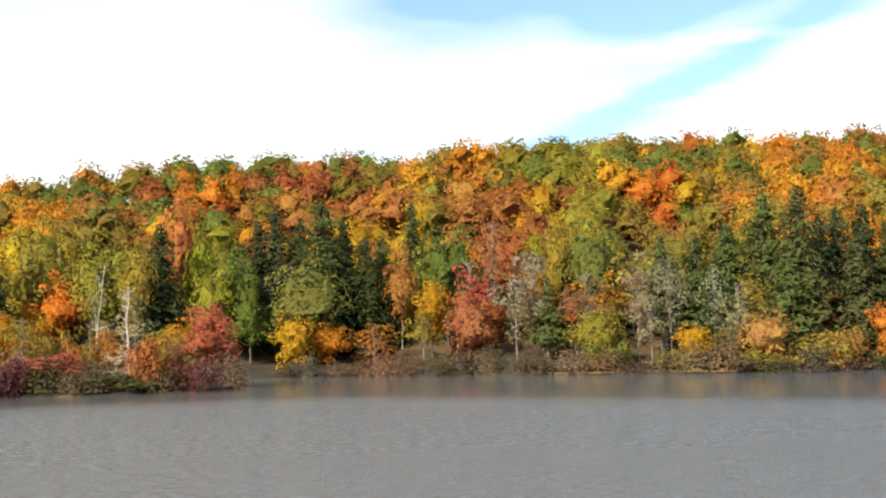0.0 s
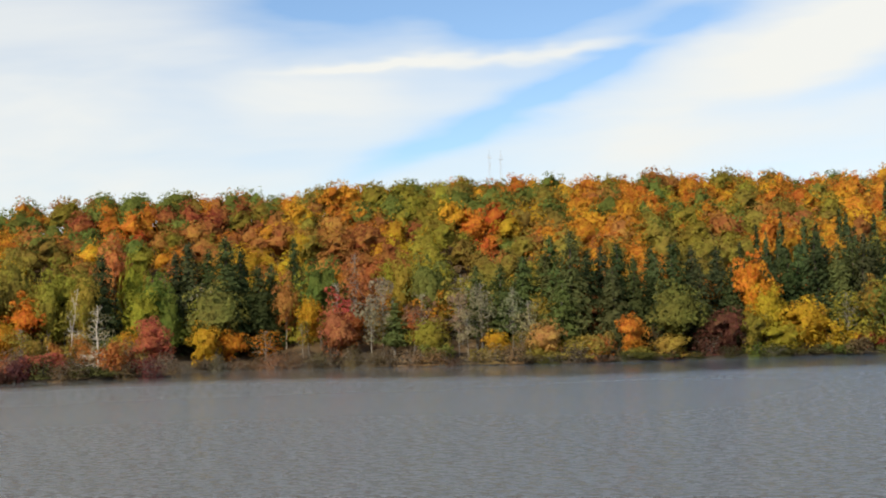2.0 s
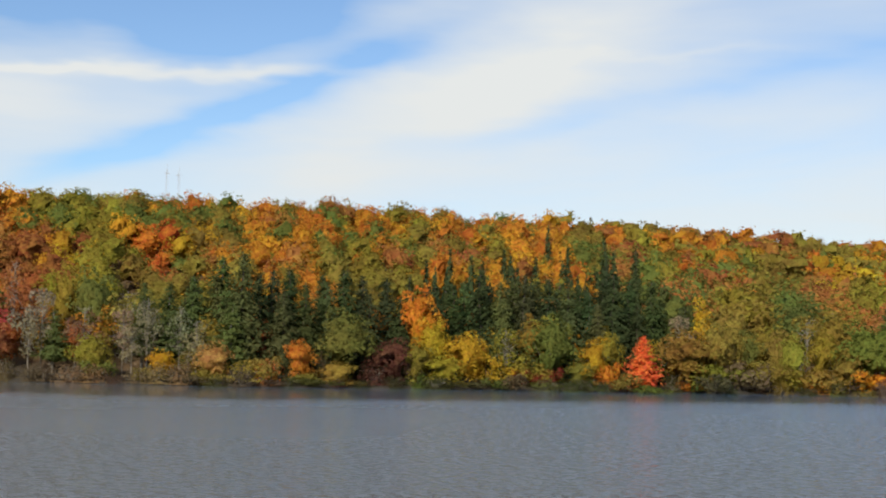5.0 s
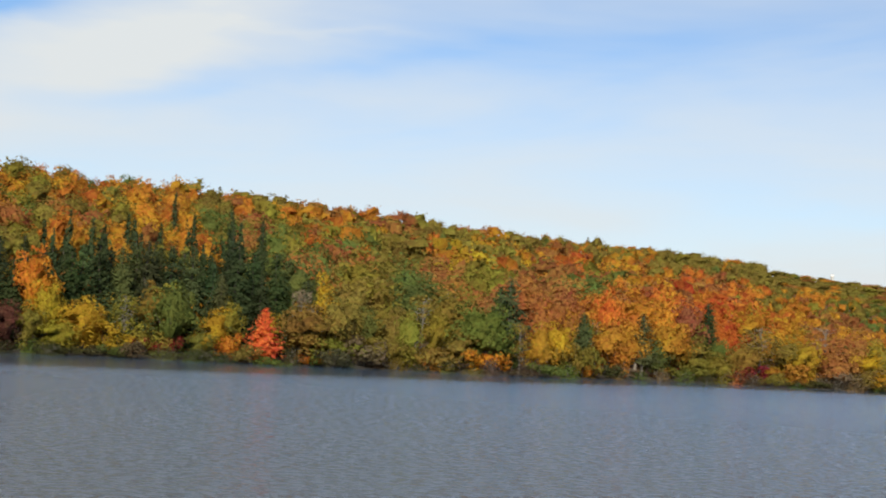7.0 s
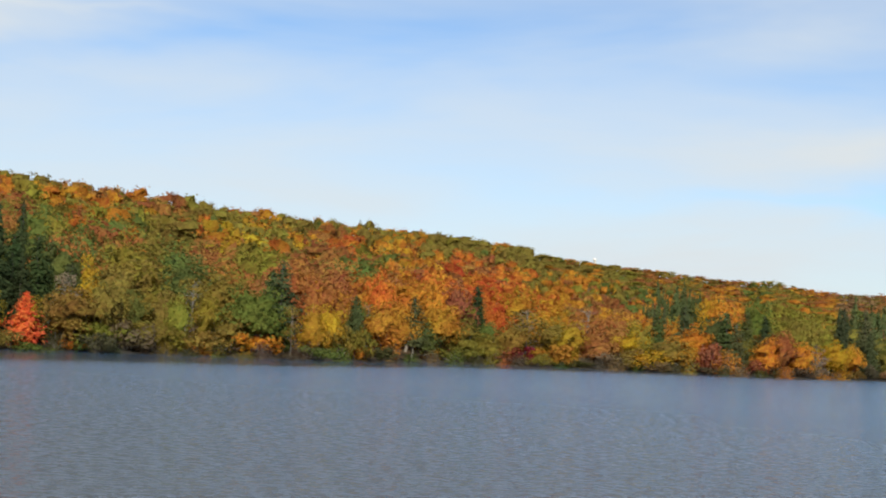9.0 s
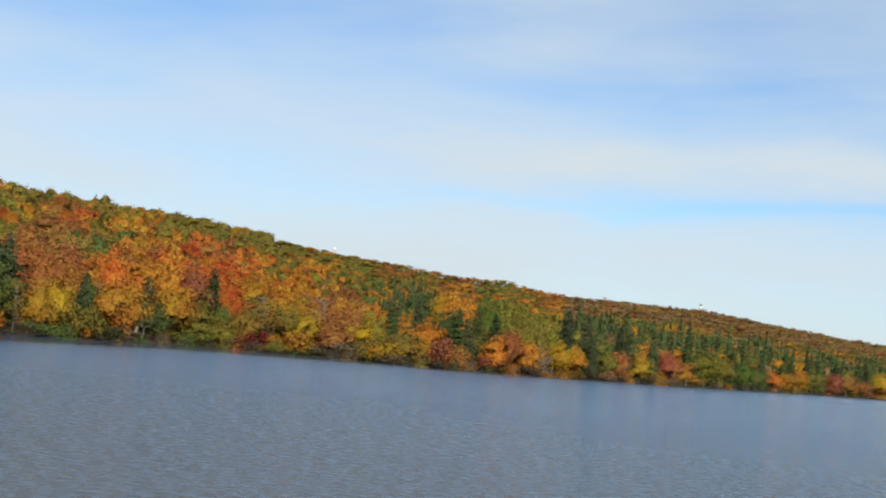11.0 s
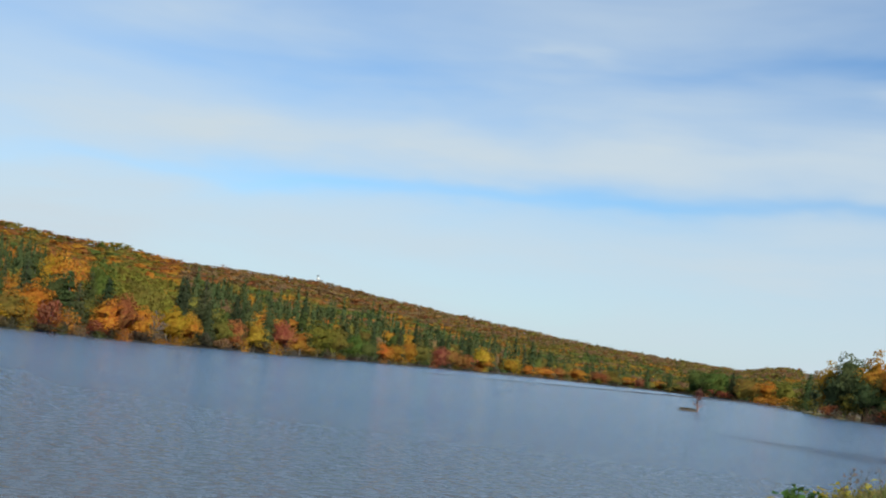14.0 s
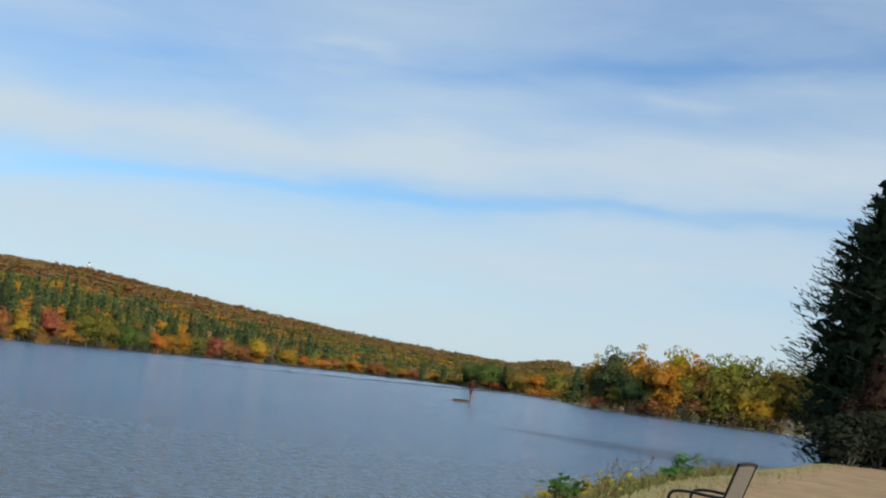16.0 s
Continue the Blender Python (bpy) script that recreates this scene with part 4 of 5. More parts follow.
plant("twig", -8.23, 123.0, 0.8, 3.6, "brown", "point")
plant("maple", -7.12, 125.0, 4.7, 4.7, "red", "point")
plant("maple", -7.97, 128.0, 4.3, 2.5, "amber", "point")
plant("maple", -6.99, 129.0, 5.6, 3.4, "red", "point")
plant("twig", -6.54, 123.0, 2.3, 3.1, "brown", "point")
plant("twig", -7.63, 122.0, 1.4, 3.6, "crimson", "point")
plant("twig", -6.06, 123.0, 2.2, 1.9, "brown", "point")
plant("twig", -8.71, 124.0, 1.3, 3.1, "rust", "point")
plant("maple", -18.82, 130.0, 4.8, 5.8, "olive", "point")
plant("bush", -19.47, 124.0, 2.6, 5.6, "brown", "point")
plant("maple", 90.77, 374.1, 8.8, 7.4, "pine", "bank")
plant("spruce", 90.36, 416.2, 11.8, 6.1, "pine", "bank")
plant("maple", 91.16, 354.9, 14.1, 9.9, "amber", "bank")
plant("maple", 91.97, 348.9, 16.4, 13.2, "pine", "bank")
plant("maple", 91.57, 351.3, 11.2, 10.5, "pine", "bank")
plant("maple", 92.55, 345.7, 11.2, 10.3, "pine", "bank")
plant("maple", 92.24, 345.8, 8.0, 10.3, "olive", "bank")
plant("maple", 92.99, 348.0, 17.7, 11.4, "yellow", "bank")
plant("maple", 93.36, 344.6, 13.2, 10.3, "lime", "bank")
plant("maple", 94.07, 339.0, 14.3, 11.8, "orange", "bank")
plant("maple", 94.58, 343.1, 18.1, 11.9, "yellow", "bank")
plant("maple", 94.60, 337.0, 11.0, 10.1, "amber", "bank")
plant("maple", 95.27, 339.8, 16.5, 10.1, "orange", "bank")
plant("maple", 95.11, 337.2, 12.0, 9.4, "lime", "bank")
plant("maple", 96.18, 337.6, 16.7, 12.8, "lime", "bank")
plant("maple", 97.11, 336.2, 17.5, 14.0, "lime", "bank")
plant("maple", 96.71, 333.2, 13.1, 11.6, "lime", "bank")
plant("maple", 97.94, 334.2, 17.2, 12.6, "olive", "bank")
plant("maple", 95.80, 334.5, 11.1, 9.3, "olive", "bank")
plant("maple", 97.68, 329.8, 11.5, 11.5, "lime", "bank")
plant("maple", 98.77, 332.1, 16.5, 11.6, "olive", "bank")
plant("bush", 97.51, 328.2, 8.1, 8.2, "yellow", "bank")
plant("maple", 98.09, 326.8, 8.0, 9.7, "yellow", "bank")
plant("bush", 96.80, 330.0, 8.4, 9.8, "olive", "bank")
plant("maple", 98.49, 328.8, 12.1, 9.8, "lime", "bank")
plant("bush", 91.24, 346.6, 3.1, 6.0, "red", "bank")
plant("bush", 93.52, 339.1, 4.8, 7.6, "red", "bank")
plant("twig", 93.04, 339.8, 4.4, 6.8, "brown", "bank")
plant("bush", 94.26, 335.3, 3.8, 6.7, "rust", "bank")
plant("bush", 94.71, 335.6, 5.4, 5.0, "rust", "bank")
plant("twig", 95.20, 332.0, 4.5, 8.3, "brown", "bank")
plant("bush", 96.16, 329.6, 4.3, 9.8, "olive", "bank")
plant("twig", 97.11, 327.2, 4.3, 9.8, "brown", "bank")
plant("bush", 98.05, 324.9, 4.0, 9.7, "olive", "bank")
plant("twig", 98.75, 323.1, 3.7, 9.6, "brown", "bank")
plant("bush", 89.51, 479.8, 4.2, 16.7, "amber", "bank")
plant("bush", 88.91, 528.7, 3.3, 13.1, "amber", "bank")
plant("bush", 90.13, 425.4, 4.1, 10.6, "olive", "bank")
plant("bush", 95.65, 332.9, 6.1, 5.0, "red", "bank")
plant("maple", 93.20, 340.6, 7.5, 9.0, "pine", "bank")
plant("maple", 92.80, 342.5, 10.0, 9.0, "pine", "bank")
plant("maple", 95.75, 336.8, 15.5, 9.5, "rust", "bank")
plant("maple", 99.68, 328.1, 17.0, 13.0, "olive", "bank")
plant("maple", 100.59, 323.5, 17.4, 12.9, "olive", "bank")


def fringe(low, high, gap, hues, where="shore", inset=-0.4, tall=(0.8, 2.0), kinds=("bush", "twig", "twig")):
    """Shrubs that hang over the water's edge all along a stretch of shore."""
    g = np.random.default_rng(int(low * 10) + 999)
    a = low
    while a < high:
        d = 120.2 if where == "point" else float(table(SHORE, a)) + 1.6 * math.sin(a * 2.1) + math.sin(a * 5.3 + 1)
        plant(kinds[int(g.integers(0, len(kinds)))], a, d + inset + g.uniform(-0.6, 1.2), g.uniform(*tall), g.uniform(2.4, 4.2), hues[int(g.integers(0, len(hues)))], where)
        a += math.degrees(gap * g.uniform(0.7, 1.3) / d)


def undergrowth(low, high, depth, gap, kinds, hues, tall, where="shore"):
    """Young trees and brush that fill the ground between the larger trees."""
    g = np.random.default_rng(int(low * 10) + 555)
    a = low
    while a < high:
        d = (120.5 if where == "point" else float(table(SHORE, a)) + 1.0) + g.uniform(*depth)
        h = g.uniform(*tall)
        plant(kinds[int(g.integers(0, len(kinds)))], a, d, h, h * g.uniform(0.55, 0.9), hues[int(g.integers(0, len(hues)))], where)
        a += math.degrees(gap * g.uniform(0.6, 1.4) / d)


undergrowth(-24, -6.4, (0, 7), 1.3, ["twig", "twig", "bush", "thin"], ["brown", "brown", "rust", "olive", "red", "grey"], (2.2, 4.6), "point")
undergrowth(-5, 13, (5, 12), 5.0, ["thin", "thin", "tall", "twig"], ["grey", "olive", "straw", "lime", "green", "amber"], (4.5, 9.0))
undergrowth(13, 30, (5, 12), 5.5, ["thin", "tall", "tall", "twig"], ["olive", "lime", "amber", "green", "straw", "yellow"], (4.5, 8.5))
undergrowth(30, 62, (4, 11), 5.5, ["tall", "thin", "tall", "bush"], ["olive", "lime", "amber", "green", "rust", "orange"], (4.0, 7.5))
# dark-coloured brush stands in for the black shade between the shore trees
undergrowth(-5, 40, (2, 16), 3.4, ["bush", "twig", "bush"], ["dun", "moss", "maroon", "moss", "dun"], (2.0, 4.2))
undergrowth(90.6, 99.5, (4, 22), 7.0, ["tall", "bush", "tall"], ["olive", "lime", "amber", "green", "rust"], (5.0, 9.5), "bank")
# fringes mix in the darkened hues, for the shade at the foot of the trees
fringe(-24, -6.0, 2.0, ["dun", "brown", "maroon", "dun", "moss"], "point", tall=(1.2, 2.8))
fringe(-5, 9, 2.0, ["dun", "brown", "dun", "umber", "dun", "grey"], tall=(1.2, 2.8), kinds=("twig",))
fringe(9, 26, 2.4, ["dun", "moss", "dun", "green", "maroon"])
fringe(26, 44, 2.6, ["moss", "dun", "green", "dun", "olive"], tall=(1.0, 2.6))
fringe(44, 61, 3.0, ["olive", "dun", "moss", "umber", "green"], tall=(1.0, 2.8))
fringe(61, 73, 3.2, ["umber", "amber", "dun", "olive"], tall=(1.0, 3.0))
fringe(73, 88, 7.0, ["olive", "umber", "dun", "rust"], tall=(1.2, 3.2))
fringe(90, 101, 5.0, ["brown", "olive", "brown", "umber"], "bank", tall=(1.4, 3.2))


# ---------------------------------------------------------------- the woods behind, as one mesh for each hue
PATCHES = []


def hue_at(bearing, rise_, hue):
    PATCHES.append((bearing, rise_, hue))

hue_at(-17.0, 7.04, "lime")
hue_at(-16.1, 6.00, "olive")
hue_at(-15.0, 6.12, "olive")
hue_at(-13.8, 5.41, "orange")
hue_at(-12.2, 6.01, "green")
hue_at(-10.8, 5.77, "orange")
hue_at(-9.8, 5.89, "olive")
hue_at(-8.5, 6.25, "orange")
hue_at(-6.9, 6.24, "green")
hue_at(-5.9, 6.11, "green")
hue_at(-4.5, 6.21, "orange")
hue_at(-3.0, 6.32, "rust")
hue_at(-1.8, 6.30, "green")
hue_at(-0.8, 6.28, "olive")
hue_at(0.2, 6.38, "orange")
hue_at(1.5, 6.48, "orange")
hue_at(2.5, 6.45, "orange")
hue_at(3.5, 6.43, "lime")
hue_at(4.5, 6.52, "green")
hue_at(5.7, 6.61, "orange")
hue_at(6.9, 6.44, "olive")
hue_at(7.7, 6.42, "orange")
hue_at(8.8, 6.74, "orange")
hue_at(9.9, 6.33, "green")
hue_at(11.1, 6.40, "orange")
hue_at(12.3, 6.35, "orange")
hue_at(13.3, 6.43, "lime")
hue_at(14.2, 6.26, "orange")
hue_at(15.2, 6.57, "rust")
hue_at(16.1, 6.40, "orange")
hue_at(17.2, 5.99, "amber")
hue_at(18.4, 6.04, "orange")
hue_at(19.3, 5.75, "olive")
hue_at(20.0, 5.95, "orange")
hue_at(-17.0, 4.81, "orange")
hue_at(-16.1, 5.17, "orange")
hue_at(-15.2, 5.05, "olive")
hue_at(-14.1, 5.05, "orange")
hue_at(-12.7, 5.41, "green")
hue_at(-11.3, 5.05, "green")
hue_at(-10.6, 5.17, "rust")
hue_at(-9.4, 5.28, "green")
hue_at(-7.9, 5.64, "green")
hue_at(-6.7, 5.38, "olive")
hue_at(-5.7, 5.00, "rust")
hue_at(-4.7, 5.36, "rust")
hue_at(-3.2, 5.70, "green")
hue_at(-2.0, 5.68, "orange")
hue_at(-0.8, 5.29, "rust")
hue_at(0.5, 5.76, "olive")
hue_at(1.7, 5.73, "orange")
hue_at(3.0, 5.45, "green")
hue_at(4.2, 5.66, "lime")
hue_at(5.4, 5.63, "lime")
hue_at(6.2, 4.99, "amber")
hue_at(6.7, 5.71, "green")
hue_at(7.9, 5.67, "green")
hue_at(9.4, 4.88, "yellow")
hue_at(10.3, 4.97, "olive")
hue_at(11.6, 5.41, "green")
hue_at(12.7, 4.75, "orange")
hue_at(13.7, 4.84, "orange")
hue_at(14.9, 5.27, "green")
hue_at(15.8, 5.10, "amber")
hue_at(17.0, 5.40, "amber")
hue_at(18.1, 4.75, "green")
hue_at(19.5, 5.04, "orange")
hue_at(-17.0, 3.99, "olive")
hue_at(-15.8, 4.34, "flame")
hue_at(-14.8, 4.22, "olive")
hue_at(-13.4, 4.10, "amber")
hue_at(-12.2, 4.21, "orange")
hue_at(-10.8, 4.56, "rust")
hue_at(-9.6, 5.16, "green")
hue_at(-8.5, 4.54, "flame")
hue_at(-7.2, 4.53, "orange")
hue_at(-6.0, 4.63, "rust")
hue_at(-4.7, 4.62, "rust")
hue_at(-3.3, 4.84, "rust")
hue_at(-2.0, 4.70, "rust")
hue_at(-0.8, 4.67, "rust")
hue_at(0.5, 4.77, "rust")
hue_at(1.7, 4.74, "orange")
hue_at(2.9, 4.71, "rust")
hue_at(3.4, 3.95, "yellow")
hue_at(4.7, 4.04, "yellow")
hue_at(5.4, 4.52, "lime")
hue_at(6.6, 4.36, "lime")
hue_at(7.9, 4.56, "olive")
hue_at(9.1, 3.79, "olive")
hue_at(7.9, 3.83, "olive")
hue_at(10.3, 4.36, "orange")
hue_at(12.5, 3.91, "orange")
hue_at(14.6, 4.55, "olive")
hue_at(16.7, 4.22, "olive")
hue_at(17.6, 4.54, "lime")
hue_at(19.0, 4.35, "orange")
hue_at(-16.1, 3.52, "spruce")
hue_at(-14.8, 3.39, "spruce")
hue_at(-13.2, 3.49, "yellow")
hue_at(-12.2, 3.73, "olive")
hue_at(-7.7, 3.92, "lime")
hue_at(-6.7, 4.15, "orange")
hue_at(-2.0, 3.83, "yellow")
hue_at(-2.8, 4.34, "orange")
hue_at(-0.3, 4.04, "orange")
hue_at(1.2, 4.01, "rust")
hue_at(2.4, 3.73, "rust")
hue_at(5.6, 3.40, "lime")
hue_at(7.1, 3.60, "olive")
hue_at(7.0, 6.11, "orange")
hue_at(7.9, 6.29, "green")
hue_at(9.0, 6.01, "olive")
hue_at(10.2, 6.19, "olive")
hue_at(11.8, 6.05, "orange")
hue_at(13.2, 6.25, "orange")
hue_at(14.4, 6.55, "green")
hue_at(15.2, 6.47, "rust")
hue_at(16.1, 6.27, "orange")
hue_at(16.9, 5.82, "amber")
hue_at(18.1, 6.24, "orange")
hue_at(19.3, 6.04, "olive")
hue_at(20.6, 5.97, "green")
hue_at(21.8, 6.26, "orange")
hue_at(23.0, 6.30, "green")
hue_at(24.3, 5.97, "orange")
hue_at(25.3, 5.76, "olive")
hue_at(27.0, 5.68, "orange")
hue_at(28.3, 5.59, "olive")
hue_at(29.8, 5.50, "orange")
hue_at(31.3, 5.41, "rust")
hue_at(32.5, 5.19, "orange")
hue_at(33.7, 5.08, "rust")
hue_at(35.2, 4.99, "olive")
hue_at(36.9, 4.89, "olive")
hue_at(38.0, 4.78, "orange")
hue_at(40.4, 4.68, "olive")
hue_at(42.7, 4.58, "olive")
hue_at(7.3, 4.48, "flame")
hue_at(8.0, 4.05, "green")
hue_at(11.0, 4.92, "green")
hue_at(12.9, 4.53, "orange")
hue_at(14.3, 4.60, "orange")
hue_at(16.7, 4.46, "lime")
hue_at(17.9, 4.51, "lime")
hue_at(19.1, 4.56, "olive")
hue_at(19.4, 5.06, "orange")
hue_at(20.9, 4.37, "orange")
hue_at(22.1, 4.91, "orange")
hue_at(23.1, 3.96, "orange")
hue_at(24.1, 4.48, "orange")
hue_at(25.3, 4.27, "orange")
hue_at(26.6, 4.31, "green")
hue_at(28.3, 4.11, "rust")
hue_at(27.3, 5.07, "olive")
hue_at(29.6, 4.63, "lime")
hue_at(30.8, 4.66, "lime")
hue_at(31.8, 4.43, "orange")
hue_at(32.0, 3.95, "green")
hue_at(33.2, 4.71, "lime")
hue_at(35.2, 4.25, "flame")
hue_at(34.5, 3.51, "lime")
hue_at(37.1, 4.28, "yellow")
hue_at(38.8, 4.07, "olive")
hue_at(40.2, 4.32, "orange")
hue_at(41.5, 4.34, "rust")
hue_at(42.5, 3.99, "flame")
hue_at(43.6, 4.23, "amber")
hue_at(30.1, 3.16, "green")
hue_at(31.8, 3.20, "rust")
hue_at(33.0, 2.86, "orange")
hue_at(30.3, 2.43, "olive")
hue_at(31.1, 2.08, "green")
hue_at(32.1, 2.47, "olive")
hue_at(32.6, 1.99, "olive")
hue_at(34.2, 2.53, "green")
hue_at(30.8, 3.67, "lime")
hue_at(34.0, 3.74, "olive")
hue_at(35.2, 3.03, "olive")
hue_at(36.4, 3.06, "rust")
hue_at(37.8, 3.09, "lime")
hue_at(40.9, 2.42, "rust")
hue_at(42.5, 2.92, "green")
hue_at(43.6, 2.70, "orange")
hue_at(28.3, 5.10, "lime")
hue_at(25.8, 5.28, "olive")
hue_at(21.4, 3.65, "amber")
hue_at(28.3, 3.24, "green")
hue_at(29.8, 3.53, "olive")
hue_at(27.1, 2.84, "spruce")
hue_at(24.9, 3.02, "spruce")
hue_at(22.9, 3.08, "spruce")
hue_at(20.9, 2.89, "spruce")
hue_at(39.1, 4.60, "olive")
hue_at(40.7, 4.56, "orange")
hue_at(42.1, 3.90, "flame")
hue_at(43.3, 3.91, "lime")
hue_at(41.1, 3.17, "green")
hue_at(43.6, 3.22, "rust")
hue_at(44.7, 3.59, "orange")
hue_at(45.7, 3.21, "orange")
hue_at(46.7, 3.07, "flame")
hue_at(47.6, 3.42, "rust")
hue_at(49.2, 2.59, "flame")
hue_at(50.5, 3.72, "olive")
hue_at(52.1, 3.13, "orange")
hue_at(51.2, 2.54, "amber")
hue_at(53.6, 3.03, "lime")
hue_at(54.6, 2.64, "green")
hue_at(53.2, 2.25, "rust")
hue_at(55.1, 2.44, "orange")
hue_at(56.5, 3.32, "olive")
hue_at(57.8, 2.94, "orange")
hue_at(58.8, 2.79, "orange")
hue_at(56.4, 2.06, "pine")
hue_at(57.2, 1.15, "orange")
hue_at(59.8, 2.88, "green")
hue_at(61.3, 2.77, "orange")
hue_at(63.1, 2.43, "orange")
hue_at(61.6, 1.81, "lime")
hue_at(64.6, 2.08, "amber")
hue_at(45.6, 4.30, "olive")
hue_at(48.0, 4.20, "olive")
hue_at(53.0, 3.72, "olive")
hue_at(55.5, 3.35, "rust")
hue_at(58.1, 2.97, "rust")
hue_at(60.6, 2.82, "olive")
hue_at(62.6, 2.63, "rust")

def build_woods():
    """Crowns all over the slopes; each takes the hue of the nearest stand of its kind."""
    g = np.random.default_rng(21)
    full = [round_crown(560, 0.31, 0.08, 40, 1.0, (7, 10, 0.66), 0.3) for _ in range(7)]
    less = [round_crown(300, 0.39, 0.1, 34, 1.0, (6, 9, 0.68), 0.3) for _ in range(6)]
    mid = [round_crown(64, 0.60, 0.15, 24, 1.0, (5, 8, 0.8), 0.5) for _ in range(5)]
    tiny = [round_crown(18, 1.3, 0.2, 14, 1.0, (4, 6), 0.8) for _ in range(5)]
    full, less, mid, tiny = ([v for v, _ in k] for k in (full, less, mid, tiny))
    full, less, mid, tiny = ([fitted(v, 7.4) for v in k] for k in (full, less, mid, tiny))
    cone_full = [cone_crown(20, 9, 4, 0.6) for _ in range(3)]
    cone_tiny = [cone_crown(10, 6, 2, 1.1, 2.1) for _ in range(3)]
    pa = np.array([(a, e * 1.5) for a, e, _ in PATCHES])
    ph = [h for _, _, h in PATCHES]
    heap, tints = {}, {}
    d = 0.0
    ring = 19.0
    while ring < 1500:
        step = (6.6 if ring < 60 else 5.2) if ring < 100 else 5.4 if ring < 260 else 6.4 if ring < 500 else 8.8
        a = -24.0
        while a < 101:
            rs, rr = float(table(SHORE, a)), float(table(REACH, a))
            small_ = float(np.interp(a, [8, 14, 22, 30], [0.56, 0.6, 0.78, 1.0]))
            dist = rs + (ring + g.uniform(-0.55, 0.55) * step) * small_
            a0 = a + g.uniform(-0.4, 0.4) * math.degrees(step * small_ / dist)
            a += math.degrees(step * small_ * g.uniform(0.8, 1.25) * ((0.58 if a < 22 else 0.72) if rr - 14 < dist and a < 60 else 1.0) / dist)
            if dist > rr + 12 * small_ or (a0 > 88.5 and dist < 700):
                continue
            z = float(land(a0, dist))
            e = math.degrees(math.atan2(z + 6.5 * small_ - EYE, dist))
            if a0 < 63:
                k = int(np.argmin((pa[:, 0] - a0 + g.normal(0, 0.55)) ** 2 + (pa[:, 1] - e * 1.5 + g.normal(0, 0.55)) ** 2))
                hue = ph[k]
            else:
                q = (dist - rs) / (rr - rs)
                pick = ["pine", "pine", "spruce", "olive", "green", "umber", "pine", "amber", "pine", "olive"] if q < 0.26 else ["umber", "umber", "rust", "olive"] if q > 0.62 else [["olive", "amber"], ["rust", "umber"], ["orange", "olive"], ["green", "olive"], ["umber", "olive"], ["pine", "green"]][int(3 + 2.9 * math.sin(a0 * 1.9 + 2.0 * math.sin(q * 9 + a0 * 0.7)))]
                hue = pick[int(g.integers(0, len(pick)))]
            if a0 > 78 and hue in ("orange", "amber", "rust") and g.uniform() < 0.65:
                hue = "olive" if g.uniform() < 0.5 else "pine"
            if hue == "orange" and g.uniform() < 0.5:
                hue = ["amber", "olive", "rust", "amber", "lime"][int(g.integers(0, 5))]
            if g.uniform() < (0.10 if a0 < 60 else 0.03):
                hue = ["orange", "olive", "rust", "green", "amber", "lime"][int(g.integers(0, 6))]
            conifer = hue in ("spruce", "pine")
            near, far = dist < 420, dist > 800
            pool = (cone_full if near else cone_tiny) if conifer else (full if dist < 250 and ring < 58 else less if dist < 300 else tiny if far else mid)
            v = pool[int(g.integers(0, len(pool)))]
            up = 1.0 - 0.2 * min((dist - rs) / (rr - rs), 1.0) if a0 < 50 else ((0.9 if conifer else 0.66) if dist < 600 else 0.46)
            grow = g.uniform(0.74, 1.3) * small_ * float(np.interp(dist, [260, 420, 600], [1.0, 0.84, 0.76] if a0 < 60 else [1.0, 1.0, 1.0]))
            grow *= g.uniform(0.75, 1.3) if conifer else 1.0
            h = grow * g.uniform(0.9, 1.1) * (1.15 if conifer else 1.02) * up
            w = grow * g.uniform(0.9, 1.15) * ((0.8 if a0 < 55 else 0.72) if conifer else 1.24) * (up if dist < 600 else max(up, 1.3))
            if ring < 47 and a0 < 64:
                plant(("pine" if g.uniform() < 0.3 else "spruce") if conifer else ("tall" if g.uniform() < 0.6 else "maple"), a0, dist, 9.8 * h, (4.0 if conifer else 7.0) * w, hue, "slope")
                continue
            t0 = g.uniform(0, 6.28)
            cs, sn = math.cos(t0), math.sin(t0)
            x, y = math.sin(radians(a0)) * dist, math.cos(radians(a0)) * dist
            tints.setdefault(hue, []).append(np.full(len(v), g.uniform(-0.5, 0.5) * (1.0 if dist < 500 else 0.3)))
            heap.setdefault(hue, []).append(np.column_stack([(v[:, 0] * cs - v[:, 1] * sn) * w + x, (v[:, 0] * sn + v[:, 1] * cs) * w + y, v[:, 2] * h + z - 0.2, v[:, 3] * cs - v[:, 4] * sn, v[:, 3] * sn + v[:, 4] * cs, v[:, 5]]))
        ring += step * 0.95
    for hue, vs in heap.items():
        v = np.concatenate(vs)
        ob = new("woods", crown_mesh("woods", v, NEEDLE if hue in ("spruce", "pine") else LEAF))
        ob.color = (*HUES[hue], 1)
        ob.data.attributes.new("tree_tint", "FLOAT", "POINT").data.foreach_set("value", np.concatenate(tints[hue]).astype(np.float32))
        tagged(ob, f"distant {'dark green conifer' if hue in ('spruce', 'pine') else hue + ' autumn'} woods covering the hillside", "woods", kind="stuff")


build_woods()

# ---------------------------------------------------------------- near shore: the dark spruce, the chair, grass and weeds
def part(name, me, parent, label=""):
    ob = new(name, me)
    ob.parent = parent
    if label:
        ob["label"] = label
    return ob


def thing_at(name, bearing, dist, label, category, sink=0.0, group=""):
    ob = new(name)
    ob.matrix_basis = Matrix.Translation(spot(bearing, dist, sink))
    return tagged(ob, label, category, group)


